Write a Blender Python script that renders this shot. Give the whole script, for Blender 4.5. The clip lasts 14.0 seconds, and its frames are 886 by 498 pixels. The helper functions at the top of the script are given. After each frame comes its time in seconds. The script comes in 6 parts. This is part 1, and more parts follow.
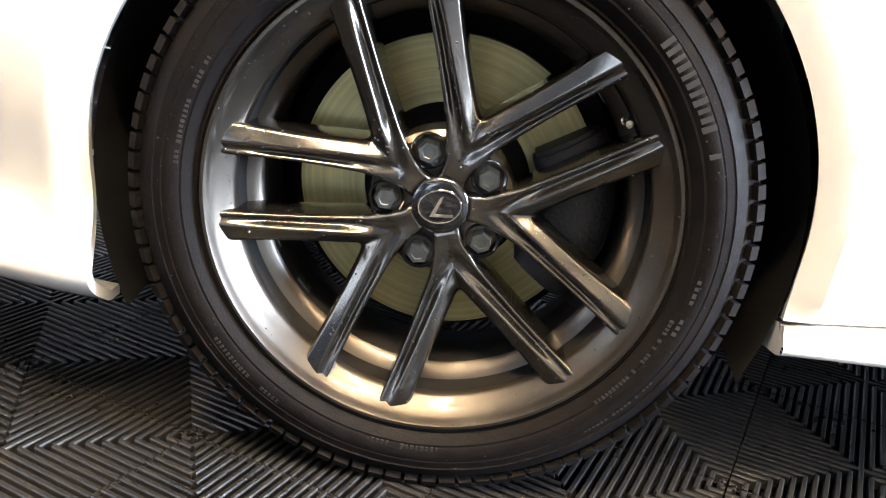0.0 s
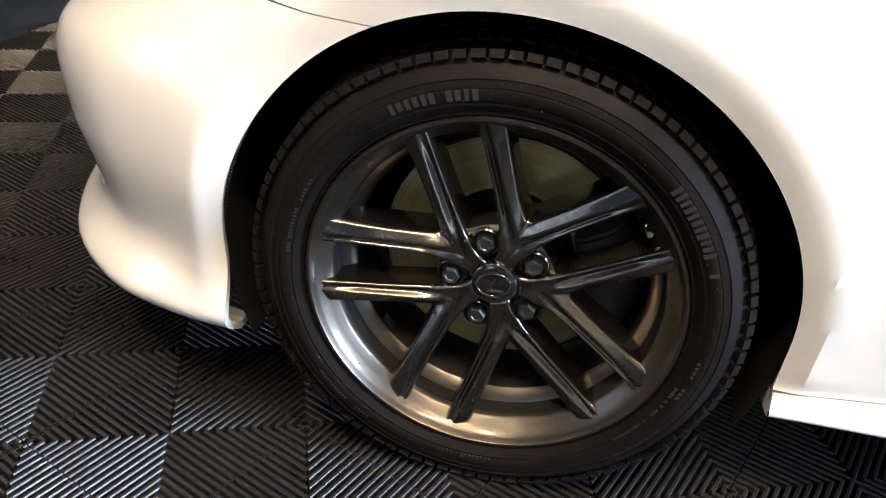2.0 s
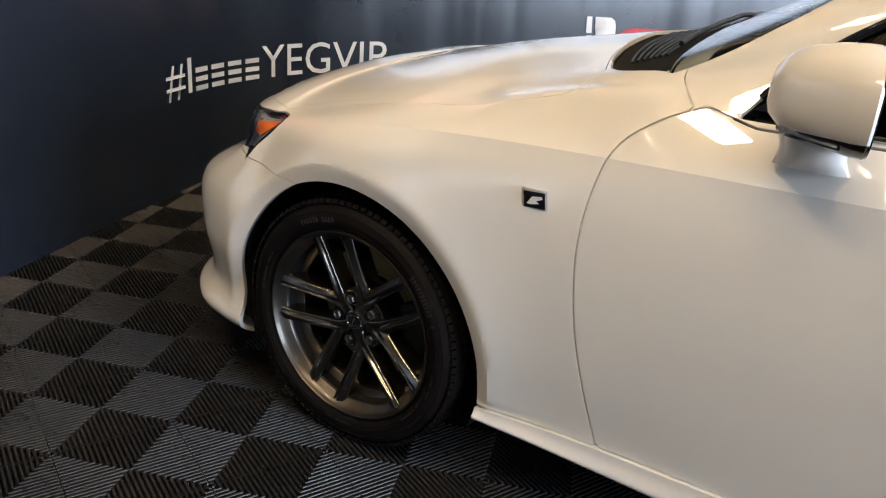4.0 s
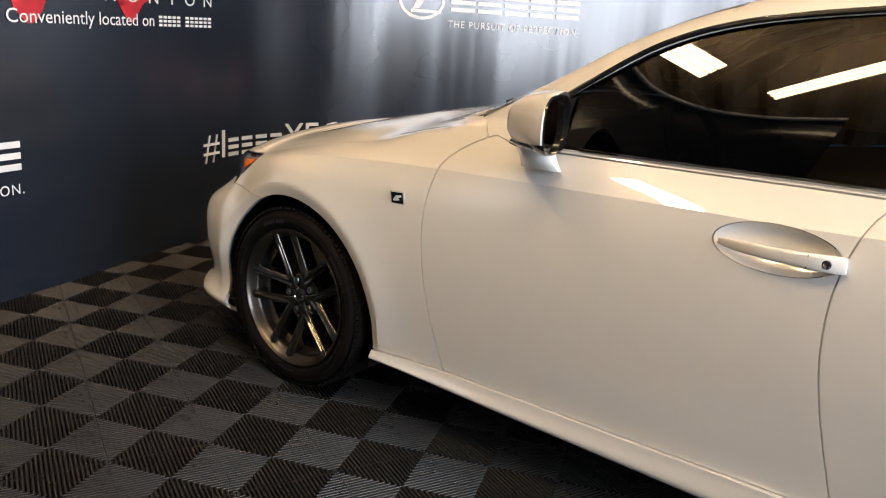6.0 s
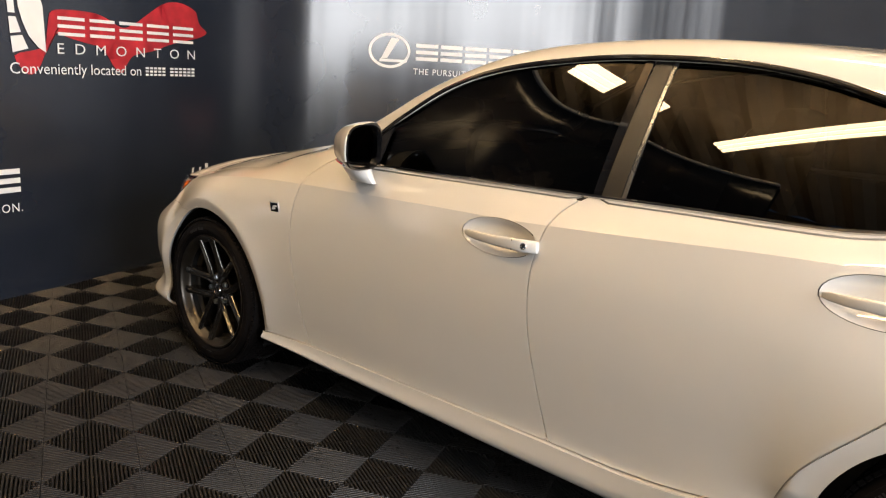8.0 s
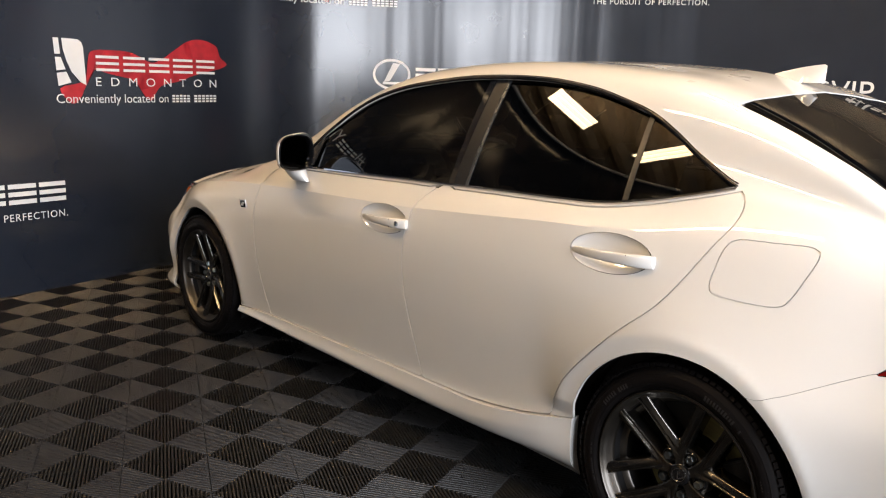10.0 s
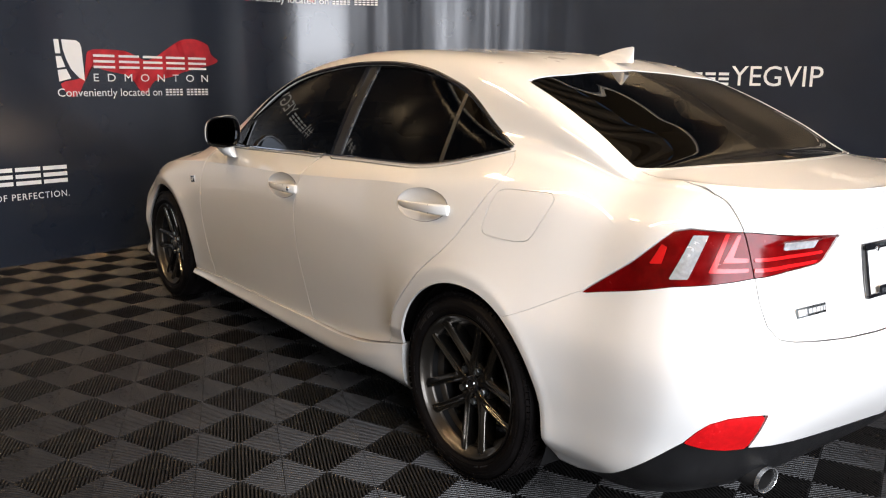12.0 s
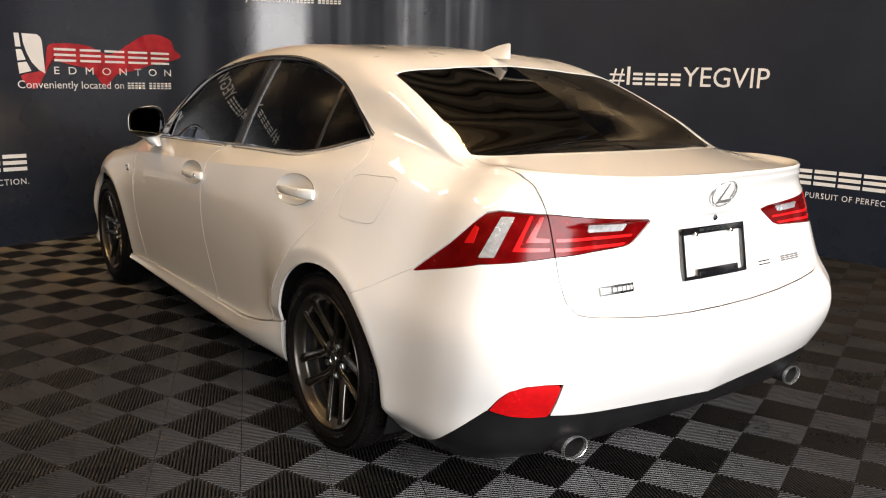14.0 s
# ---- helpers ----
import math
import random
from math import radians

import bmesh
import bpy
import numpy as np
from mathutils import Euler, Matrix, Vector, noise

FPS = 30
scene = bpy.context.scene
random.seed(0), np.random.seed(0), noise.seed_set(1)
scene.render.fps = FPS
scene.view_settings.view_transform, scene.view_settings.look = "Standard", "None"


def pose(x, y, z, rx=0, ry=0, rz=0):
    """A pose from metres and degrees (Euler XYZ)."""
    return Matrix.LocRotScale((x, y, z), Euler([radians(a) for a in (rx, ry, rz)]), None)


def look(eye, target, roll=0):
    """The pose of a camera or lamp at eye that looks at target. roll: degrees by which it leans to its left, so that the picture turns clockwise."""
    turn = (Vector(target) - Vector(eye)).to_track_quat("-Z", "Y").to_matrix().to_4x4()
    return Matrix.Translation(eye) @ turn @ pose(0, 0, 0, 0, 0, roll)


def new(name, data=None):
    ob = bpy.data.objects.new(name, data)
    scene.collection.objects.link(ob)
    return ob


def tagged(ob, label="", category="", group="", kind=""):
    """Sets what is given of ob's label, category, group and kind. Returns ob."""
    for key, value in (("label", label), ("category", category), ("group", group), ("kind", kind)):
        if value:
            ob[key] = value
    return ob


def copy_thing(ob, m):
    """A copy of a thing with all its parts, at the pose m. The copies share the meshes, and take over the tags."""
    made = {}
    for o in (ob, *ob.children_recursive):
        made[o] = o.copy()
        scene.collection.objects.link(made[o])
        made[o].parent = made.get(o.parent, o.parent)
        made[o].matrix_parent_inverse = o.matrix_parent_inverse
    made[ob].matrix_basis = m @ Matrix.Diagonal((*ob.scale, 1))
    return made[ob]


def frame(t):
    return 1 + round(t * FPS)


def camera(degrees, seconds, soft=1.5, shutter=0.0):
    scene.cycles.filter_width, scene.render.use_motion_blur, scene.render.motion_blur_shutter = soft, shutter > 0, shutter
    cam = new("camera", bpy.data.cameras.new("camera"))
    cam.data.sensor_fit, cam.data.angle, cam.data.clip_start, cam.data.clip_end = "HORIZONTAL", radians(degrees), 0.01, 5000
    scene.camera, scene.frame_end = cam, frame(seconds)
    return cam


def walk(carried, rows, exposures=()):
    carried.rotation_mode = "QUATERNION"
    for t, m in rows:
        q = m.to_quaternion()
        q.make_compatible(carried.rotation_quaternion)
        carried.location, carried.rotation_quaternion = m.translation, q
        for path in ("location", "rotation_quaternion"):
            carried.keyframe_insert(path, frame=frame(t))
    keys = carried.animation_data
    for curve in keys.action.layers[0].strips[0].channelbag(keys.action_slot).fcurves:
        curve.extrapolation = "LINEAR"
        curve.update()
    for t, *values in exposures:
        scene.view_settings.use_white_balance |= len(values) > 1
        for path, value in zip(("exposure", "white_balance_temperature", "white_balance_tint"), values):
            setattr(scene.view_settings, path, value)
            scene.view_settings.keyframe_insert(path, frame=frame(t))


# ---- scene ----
cam = camera(57.0, 14.0, soft=1.15)
PATH = [
    (0, (0.049, -1.641, 0.55), (-0.048, 0.245, -0.108), 5.9),
    (0.5, (0.043, -1.642, 0.557), (-0.075, 0.247, -0.088), 5.7),
    (1, (0.048, -1.641, 0.567), (-0.088, 0.243, -0.089), 5.3),
    (1.5, (0.058, -1.641, 0.64), (-0.119, 0.201, -0.119), 5.3),
    (2, (0.092, -1.709, 0.886), (-0.22, -0.021, -0.142), 4.2),
    (2.5, (0.247, -1.847, 1.051), (-0.313, -0.248, -0.011), 3.0),
    (3, (0.509, -2.012, 1.148), (-0.234, -0.41, 0.209), 4.5),
    (3.5, (0.821, -2.118, 1.192), (-0.074, -0.533, 0.364), 5.5),
    (4, (1.102, -2.219, 1.239), (0.119, -0.65, 0.484), 4.4),
    (4.2, (1.213, -2.262, 1.244), (0.199, -0.698, 0.52), 3.9),
    (6.3, (2.119, -2.674, 1.266), (0.928, -1.157, 0.738), 3.6),
    (6.5, (2.208, -2.683, 1.301), (1.007, -1.173, 0.776), 3.1),
    (7, (2.463, -2.672, 1.313), (1.236, -1.163, 0.846), 3.1),
    (7.5, (2.712, -2.641, 1.316), (1.436, -1.163, 0.883), 2.9),
    (8, (2.942, -2.66, 1.309), (1.628, -1.218, 0.866), 3.4),
    (8.2, (3.046, -2.675, 1.321), (1.72, -1.247, 0.871), 3.8),
    (10.3, (3.999, -2.691, 1.339), (2.523, -1.4, 0.943), 1.5),
    (10.5, (4.077, -2.67, 1.335), (2.59, -1.391, 0.941), 1.5),
    (11, (4.305, -2.56, 1.323), (2.782, -1.325, 0.93), 1.4),
    (11.5, (4.51, -2.487, 1.312), (2.966, -1.28, 0.913), 1.0),
    (12, (4.76, -2.459, 1.306), (3.205, -1.272, 0.894), 0.8),
    (12.5, (4.923, -2.351, 1.308), (3.364, -1.171, 0.888), 1.2),
    (13, (5.101, -2.216, 1.297), (3.537, -1.04, 0.884), 2.4),
    (13.5, (5.19, -2.152, 1.291), (3.617, -0.987, 0.877), 2.0),
    (14, (5.208, -2.139, 1.287), (3.628, -0.983, 0.877), 1.5),
]

EXPOSURES = [(0.0, 2.75, 5850, 10), (1.2, 2.68, 5800, 10), (2.2, 1.4, 5500, 10), (3.0, 0.5, 5550, 10), (3.6, 0.15, 5700, 10), (6.5, 0.06, 6600, 13), (8.2, -0.12, 7050, 13), (10.5, -0.30, 6650, 14), (12.5, -0.48, 6750, 14), (14.0, -0.57, 7400, 15)]
walk(cam, [(t, look(eye, target, roll)) for t, eye, target, roll in PATH], EXPOSURES)

# ---- light ----
world = bpy.data.worlds.new("daylight")
scene.world = world
world.use_nodes = True
sky = world.node_tree.nodes.new("ShaderNodeTexSky")
sky.sky_type, sky.sun_disc = "NISHITA", False
sky.sun_elevation, sky.sun_rotation = radians(38), radians(120)
world.node_tree.links.new(sky.outputs[0], world.node_tree.nodes["Background"].inputs[0])
world.node_tree.nodes["Background"].inputs[1].default_value = 0.12


def area_lamp(name, eye, target, width, height, power, colour):
    lamp = bpy.data.lights.new(name, "AREA")
    lamp.shape, lamp.size, lamp.size_y = "RECTANGLE", width, height
    lamp.energy, lamp.color = power, colour
    ob = new(name, lamp)
    ob.matrix_world = look(eye, target)
    return ob


# daylight through the open loading door behind the car's tail
area_lamp("door_daylight", (7.55, -1.25, 1.90), (0.0, -1.25, -1.0), 4.6, 3.2, 920, (0.82, 0.90, 1.0))

# ---- materials ----


def material(name, colour, rough=0.5, metal=0.0, coat=0.0, grain=None, bump=0.0, bump_scale=60.0, spread=0.12, rough_spread=0.1, random_tint=0.0):
    """Principled material with two scales of variation in colour and roughness and a fine relief."""
    mat = bpy.data.materials.new(name)
    mat.use_nodes = True
    nt = mat.node_tree
    p = nt.nodes["Principled BSDF"]
    p.inputs["Roughness"].default_value = rough
    p.inputs["Metallic"].default_value = metal
    p.inputs["Coat Weight"].default_value = coat
    p.inputs["Coat Roughness"].default_value = 0.03
    p.inputs["Base Color"].default_value = (*colour, 1)
    if grain:
        co = nt.nodes.new("ShaderNodeTexCoord")
        fine, wide = nt.nodes.new("ShaderNodeTexNoise"), nt.nodes.new("ShaderNodeTexNoise")
        fine.inputs["Scale"].default_value, wide.inputs["Scale"].default_value = grain, grain * 0.11
        fine.inputs["Detail"].default_value = 6.0
        both = nt.nodes.new("ShaderNodeMath")
        both.operation = "ADD"
        for n in (fine, wide):
            nt.links.new(co.outputs["Object"], n.inputs["Vector"])
        nt.links.new(fine.outputs["Fac"], both.inputs[0])
        nt.links.new(wide.outputs["Fac"], both.inputs[1])
        last = both.outputs[0]
        if random_tint:
            info = nt.nodes.new("ShaderNodeObjectInfo")
            add = nt.nodes.new("ShaderNodeMath")
            add.operation = "MULTIPLY_ADD"
            add.inputs[1].default_value = random_tint
            nt.links.new(info.outputs["Random"], add.inputs[0])
            nt.links.new(last, add.inputs[2])
            last = add.outputs[0]
        ramp = nt.nodes.new("ShaderNodeMapRange")
        ramp.inputs["From Min"].default_value, ramp.inputs["From Max"].default_value = 0.6, 1.4 + random_tint
        ramp.inputs["To Min"].default_value, ramp.inputs["To Max"].default_value = 1 - spread, 1 + spread
        nt.links.new(last, ramp.inputs["Value"])
        mul = nt.nodes.new("ShaderNodeMix")
        mul.data_type, mul.blend_type = "RGBA", "MULTIPLY"
        mul.inputs["Factor"].default_value = 1.0
        mul.inputs["A"].default_value = (*colour, 1)
        nt.links.new(ramp.outputs[0], mul.inputs["B"])
        nt.links.new(mul.outputs["Result"], p.inputs["Base Color"])
        rr = nt.nodes.new("ShaderNodeMapRange")
        rr.inputs["From Min"].default_value, rr.inputs["From Max"].default_value = 0.6, 1.4
        rr.inputs["To Min"].default_value, rr.inputs["To Max"].default_value = max(0, rough - rough_spread), min(1, rough + rough_spread)
        nt.links.new(both.outputs[0], rr.inputs["Value"])
        nt.links.new(rr.outputs[0], p.inputs["Roughness"])
        if bump:
            tex = nt.nodes.new("ShaderNodeTexNoise")
            tex.inputs["Scale"].default_value, tex.inputs["Detail"].default_value = bump_scale, 5.0
            nt.links.new(co.outputs["Object"], tex.inputs["Vector"])
            b = nt.nodes.new("ShaderNodeBump")
            b.inputs["Strength"].default_value, b.inputs["Distance"].default_value = bump, 0.004
            nt.links.new(tex.outputs["Fac"], b.inputs["Height"])
            nt.links.new(b.outputs["Normal"], p.inputs["Normal"])
    return mat


def glass(name, tint, rough=0.0):
    """A thin pane: what is behind it shows tinted, and it mirrors more at a slant."""
    mat = bpy.data.materials.new(name)
    mat.use_nodes = True
    nt = mat.node_tree
    nt.nodes.remove(nt.nodes["Principled BSDF"])
    clear, gloss, mix, fres = (nt.nodes.new(k) for k in ("ShaderNodeBsdfTransparent", "ShaderNodeBsdfGlossy", "ShaderNodeMixShader", "ShaderNodeFresnel"))
    clear.inputs["Color"].default_value = (*tint, 1)
    gloss.inputs["Color"].default_value = (1, 1, 1, 1)
    gloss.inputs["Roughness"].default_value = rough
    fres.inputs["IOR"].default_value = 1.42
    nt.links.new(fres.outputs[0], mix.inputs[0])
    nt.links.new(clear.outputs[0], mix.inputs[1])
    nt.links.new(gloss.outputs[0], mix.inputs[2])
    nt.links.new(mix.outputs[0], nt.nodes["Material Output"].inputs["Surface"])
    return mat


def glow(name, colour, strength):
    mat = material(name, colour, 0.4)
    p = mat.node_tree.nodes["Principled BSDF"]
    p.inputs["Emission Color"].default_value = (*colour, 1)
    p.inputs["Emission Strength"].default_value = strength
    return mat


PAINT = material("white_pearl_paint", (0.71, 0.695, 0.665), 0.3, 0.0, 1.0, grain=9.0, spread=0.012, rough_spread=0.03)
PAINT.node_tree.nodes["Principled BSDF"].inputs["Specular IOR Level"].default_value = 0.15
PAINT.node_tree.nodes["Principled BSDF"].inputs["Coat IOR"].default_value = 1.75
PAINT.node_tree.nodes["Principled BSDF"].inputs["Coat Roughness"].default_value = 0.012
BLACK_PLASTIC = material("black_plastic", (0.007, 0.007, 0.0075), 0.38, grain=120.0, bump=0.15, bump_scale=500)
GLOSS_BLACK = material("gloss_black_trim", (0.006, 0.006, 0.007), 0.08, 0.0, 1.0)
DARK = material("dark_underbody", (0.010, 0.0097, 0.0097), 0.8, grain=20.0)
CHROME = material("chrome", (0.62, 0.62, 0.63), 0.07, 1.0, grain=40.0, spread=0.03, rough_spread=0.03)
RUBBER = material("tyre_rubber", (0.0058, 0.0048, 0.0047), 0.55, grain=70.0, spread=0.45, bump=0.12, bump_scale=420, rough_spread=0.16)
RUBBER.node_tree.nodes["Principled BSDF"].inputs["Specular IOR Level"].default_value = 0.075
RUBBER_BAR = material("raised_tyre_marking", (0.0135, 0.0115, 0.0112), 0.6, grain=80.0, spread=0.3)
ALLOY = material("dark_graphite_alloy", (0.120, 0.111, 0.098), 0.20, 0.97, 0.35, grain=30.0, spread=0.06, rough_spread=0.03)
ALLOY_DEEP = material("dark_alloy_barrel", (0.068, 0.060, 0.051), 0.36, 0.9, 0.2, grain=18.0, spread=0.2, rough_spread=0.1)
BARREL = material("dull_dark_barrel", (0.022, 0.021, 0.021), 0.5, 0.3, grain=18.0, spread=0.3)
STEEL_DISC = material("brake_disc_steel", (0.45, 0.41, 0.19), 0.42, 0.5, grain=30.0, spread=0.2, rough_spread=0.1)
BRIGHT = material("satin_bright_metal", (0.85, 0.85, 0.84), 0.2, 0.9, grain=12.0, spread=0.03, rough_spread=0.02)
BADGE = material("silver_badge", (0.60, 0.60, 0.60), 0.3, 0.4, grain=30.0, spread=0.05)
WATER = material("water_bead", (0.05, 0.05, 0.05), 0.03, 0.0, 1.0)
BRASS = material("pale_brass", (0.75, 0.66, 0.46), 0.25, 1.0, grain=60.0, spread=0.1)
CAST = material("cast_iron_caliper", (0.03, 0.03, 0.031), 0.55, 0.4, grain=60.0, spread=0.3, bump=0.3, bump_scale=200)
NUT = material("zinc_lug_nut", (0.22, 0.24, 0.24), 0.3, 1.0, grain=90.0, spread=0.2)
TINT = glass("tinted_window_glass", (0.04, 0.042, 0.042))
SHIELD = glass("windscreen_glass", (0.55, 0.6, 0.6))
CLEAR_LENS = glass("clear_lamp_lens", (0.9, 0.92, 0.93), 0.01)
RED_BACK = material("red_lamp_bowl", (0.11, 0.0008, 0.0012), 0.22, 0.0, 0.0, grain=25.0, spread=0.5)
RED_BAR = material("red_light_bar", (0.50, 0.006, 0.007), 0.25, 0.0, 0.1)
RED_BACK.node_tree.nodes["Principled BSDF"].inputs["Specular IOR Level"].default_value = 0.25
RED_PRISM = material("red_prism_reflector", (0.55, 0.006, 0.008), 0.25, 0.0, 0.3, grain=60.0, spread=0.25, bump=0.35, bump_scale=220)
AMBER = material("amber_reflector", (0.85, 0.19, 0.01), 0.2, 0.0, 1.0, grain=90.0, spread=0.3, bump=0.4, bump_scale=160)
SILVER = material("silver_reflector", (0.62, 0.63, 0.64), 0.22, 0.6, grain=75.0, spread=0.35, bump=0.3, bump_scale=90)
LAMP_BOWL = material("pale_lamp_bowl", (0.42, 0.45, 0.50), 0.3, 0.5, grain=60.0, spread=0.35, bump=0.5, bump_scale=70)
GUIDE = material("dark_satin_guide", (0.16, 0.165, 0.17), 0.3, 0.8, grain=20.0, spread=0.05)
# the dark reflection of the room is put into the mirror's colour
MIRROR = material("mirror_glass", (0.05, 0.054, 0.06), 0.02, 1.0)
BANNER = material("navy_vinyl_banner", (0.013, 0.0178, 0.029), 0.22, grain=3.0, spread=0.15, bump=0.03, bump_scale=3, rough_spread=0.03)
PRINT_WHITE = material("white_print", (0.72, 0.73, 0.74), 0.45, grain=14.0, spread=0.04)
PRINT_RED = material("red_print", (0.40, 0.02, 0.03), 0.45, grain=11.0, spread=0.5)
TILE = material("black_ribbed_tile", (0.0160, 0.0147, 0.0142), 0.36, grain=40.0, spread=0.3, bump=0.1, bump_scale=300, rough_spread=0.17, random_tint=0.35)
SLAB = material("dark_floor_slab", (0.006, 0.006, 0.006), 0.9, grain=8.0)
BANNER.node_tree.nodes["Principled BSDF"].inputs["Specular IOR Level"].default_value = 0.68
TILE.node_tree.nodes["Principled BSDF"].inputs["Specular IOR Level"].default_value = 0.42
DARK.node_tree.nodes["Principled BSDF"].inputs["Specular IOR Level"].default_value = 0.1
PLASTER = material("painted_block_wall", (0.19, 0.165, 0.13), 0.75, grain=12.0, spread=0.15, bump=0.3, bump_scale=30)
DECKING = material("corrugated_ceiling_deck", (0.34, 0.275, 0.20), 0.6, grain=6.0, spread=0.25)
LAMP_GLOW = glow("warm_lamp_diffuser", (1.0, 0.75, 0.44), 62.0)
LAMP_CASE = material("white_lamp_case", (0.7, 0.69, 0.66), 0.5, grain=20.0, spread=0.05)
LEATHER = material("black_leather", (0.02, 0.019, 0.019), 0.5, grain=60.0, spread=0.3, bump=0.3, bump_scale=240)



def ring_marks(mat, scale, spread):
    """Worn rings round the y axis, in colour."""
    nt = mat.node_tree
    p = nt.nodes["Principled BSDF"]
    co, flat, span, tex, ramp, mul = (nt.nodes.new(n) for n in ("ShaderNodeTexCoord", "ShaderNodeVectorMath", "ShaderNodeVectorMath", "ShaderNodeTexNoise", "ShaderNodeMapRange", "ShaderNodeMix"))
    flat.operation, span.operation = "MULTIPLY", "LENGTH"
    flat.inputs[1].default_value = (1, 0, 1)
    tex.noise_dimensions = "1D"
    tex.inputs["Scale"].default_value, tex.inputs["Detail"].default_value = scale, 3.0
    ramp.inputs["From Min"].default_value, ramp.inputs["From Max"].default_value = 0.3, 0.7
    ramp.inputs["To Min"].default_value, ramp.inputs["To Max"].default_value = 1 - spread, 1 + spread
    mul.data_type, mul.blend_type = "RGBA", "MULTIPLY"
    mul.inputs["Factor"].default_value = 1.0
    nt.links.new(co.outputs["Object"], flat.inputs[0])
    nt.links.new(flat.outputs[0], span.inputs[0])
    nt.links.new(span.outputs["Value"], tex.inputs["W"])
    nt.links.new(tex.outputs["Fac"], ramp.inputs["Value"])
    nt.links.new(p.inputs["Base Color"].links[0].from_socket, mul.inputs["A"])
    nt.links.new(ramp.outputs[0], mul.inputs["B"])
    nt.links.new(mul.outputs["Result"], p.inputs["Base Color"])


ring_marks(STEEL_DISC, 160.0, 0.16)

# ---- mesh helpers ----


def link(name, mesh, mat, parent=None, label="", smooth=True):
    ob = new(name, mesh)
    mesh.materials.clear()
    mesh.materials.append(mat)
    if smooth:
        mesh.polygons.foreach_set("use_smooth", [True] * len(mesh.polygons))
    ob.parent = parent
    return tagged(ob, label)


def part(name, bm, mat, parent=None, label="", smooth=True, sharp=35):
    mesh = bpy.data.meshes.new(name)
    bmesh.ops.recalc_face_normals(bm, faces=bm.faces)
    for e in bm.edges:
        e.smooth = not (len(e.link_faces) == 2 and e.calc_face_angle(0) > radians(sharp))
    bm.to_mesh(mesh)
    bm.free()
    return link(name, mesh, mat, parent, label, smooth)


def pydata(name, verts, faces, mat, parent=None, label="", smooth=False):
    mesh = bpy.data.meshes.new(name)
    mesh.from_pydata(verts, [], faces)
    return link(name, mesh, mat, parent, label, smooth)


def box_bm(size, at=(0, 0, 0), bevel=0.0, segments=2):
    bm = bmesh.new()
    bmesh.ops.create_cube(bm, size=1.0, matrix=Matrix.Translation(at) @ Matrix.Diagonal((*size, 1)))
    if bevel:
        bmesh.ops.bevel(bm, geom=bm.edges[:], offset=bevel, segments=segments, profile=0.6, affect="EDGES")
    return bm


def lathe_bm(profile, steps=96, closed=False, arc=(0, 360)):
    """Turns (radius, y) pairs round the y axis."""
    bm = bmesh.new()
    full = abs(arc[1] - arc[0]) > 359.9
    count = steps if full else steps + 1
    rings = []
    for i in range(count):
        a = radians(arc[0] + (arc[1] - arc[0]) * i / steps)
        rings.append([bm.verts.new((r * math.cos(a), y, r * math.sin(a))) for r, y in profile])
    for i in range(steps):
        a, b = rings[i], rings[(i + 1) % count]
        last = len(profile) if closed else len(profile) - 1
        for j in range(last):
            k = (j + 1) % len(profile)
            bm.faces.new((a[j], a[k], b[k], b[j]))
    return bm


def tube_bm(points, radius, sides=8, flat=1.0):
    """A tube along points; flat squeezes it vertically."""
    bm = bmesh.new()
    pts = [Vector(p) for p in points]
    rings = []
    for i, p in enumerate(pts):
        d = (pts[min(i + 1, len(pts) - 1)] - pts[max(i - 1, 0)]).normalized()
        side = d.cross(Vector((0, 0, 1)))
        side = side.normalized() if side.length > 1e-4 else Vector((1, 0, 0))
        up = side.cross(d).normalized()
        rings.append([bm.verts.new(p + side * radius * math.cos(a) + up * radius * flat * math.sin(a)) for a in (2 * math.pi * k / sides for k in range(sides))])
    for a, b in zip(rings, rings[1:]):
        for k in range(sides):
            bm.faces.new((a[k], a[(k + 1) % sides], b[(k + 1) % sides], b[k]))
    bm.faces.new(rings[0][::-1])
    bm.faces.new(rings[-1])
    return bm


def solid_outline(outline, depth, bevel=0.0):
    """A plate: outline in (x, z), from y = 0 to y = depth."""
    bm = bmesh.new()
    face = bm.faces.new([bm.verts.new((x, 0, z)) for x, z in outline])
    ext = bmesh.ops.extrude_face_region(bm, geom=[face])
    bmesh.ops.translate(bm, verts=[v for v in ext["geom"] if isinstance(v, bmesh.types.BMVert)], vec=(0, depth, 0))
    if bevel:
        bmesh.ops.bevel(bm, geom=bm.edges[:], offset=bevel, segments=2, affect="EDGES")
    return bm


def curve(table, x):
    """Smooth value at x of a table of (x, value) pairs (cubic, without overshoot)."""
    xs, vs = [p[0] for p in table], [p[1] for p in table]
    x = min(max(x, xs[0]), xs[-1])
    i = max(0, min(len(xs) - 2, int(np.searchsorted(xs, x, side="right")) - 1))
    slopes = [(vs[k + 1] - vs[k]) / (xs[k + 1] - xs[k]) for k in range(len(xs) - 1)]

    def tangent(k):
        if k == 0:
            return slopes[0]
        if k == len(xs) - 1:
            return slopes[-1]
        a, b = slopes[k - 1], slopes[k]
        return 0.0 if a * b <= 0 else 2 * a * b / (a + b)

    h = xs[i + 1] - xs[i]
    t = (x - xs[i]) / h
    return ((2 * t ** 3 - 3 * t ** 2 + 1) * vs[i] + (t ** 3 - 2 * t ** 2 + t) * h * tangent(i)
            + (-2 * t ** 3 + 3 * t ** 2) * vs[i + 1] + (t ** 3 - t ** 2) * h * tangent(i + 1))


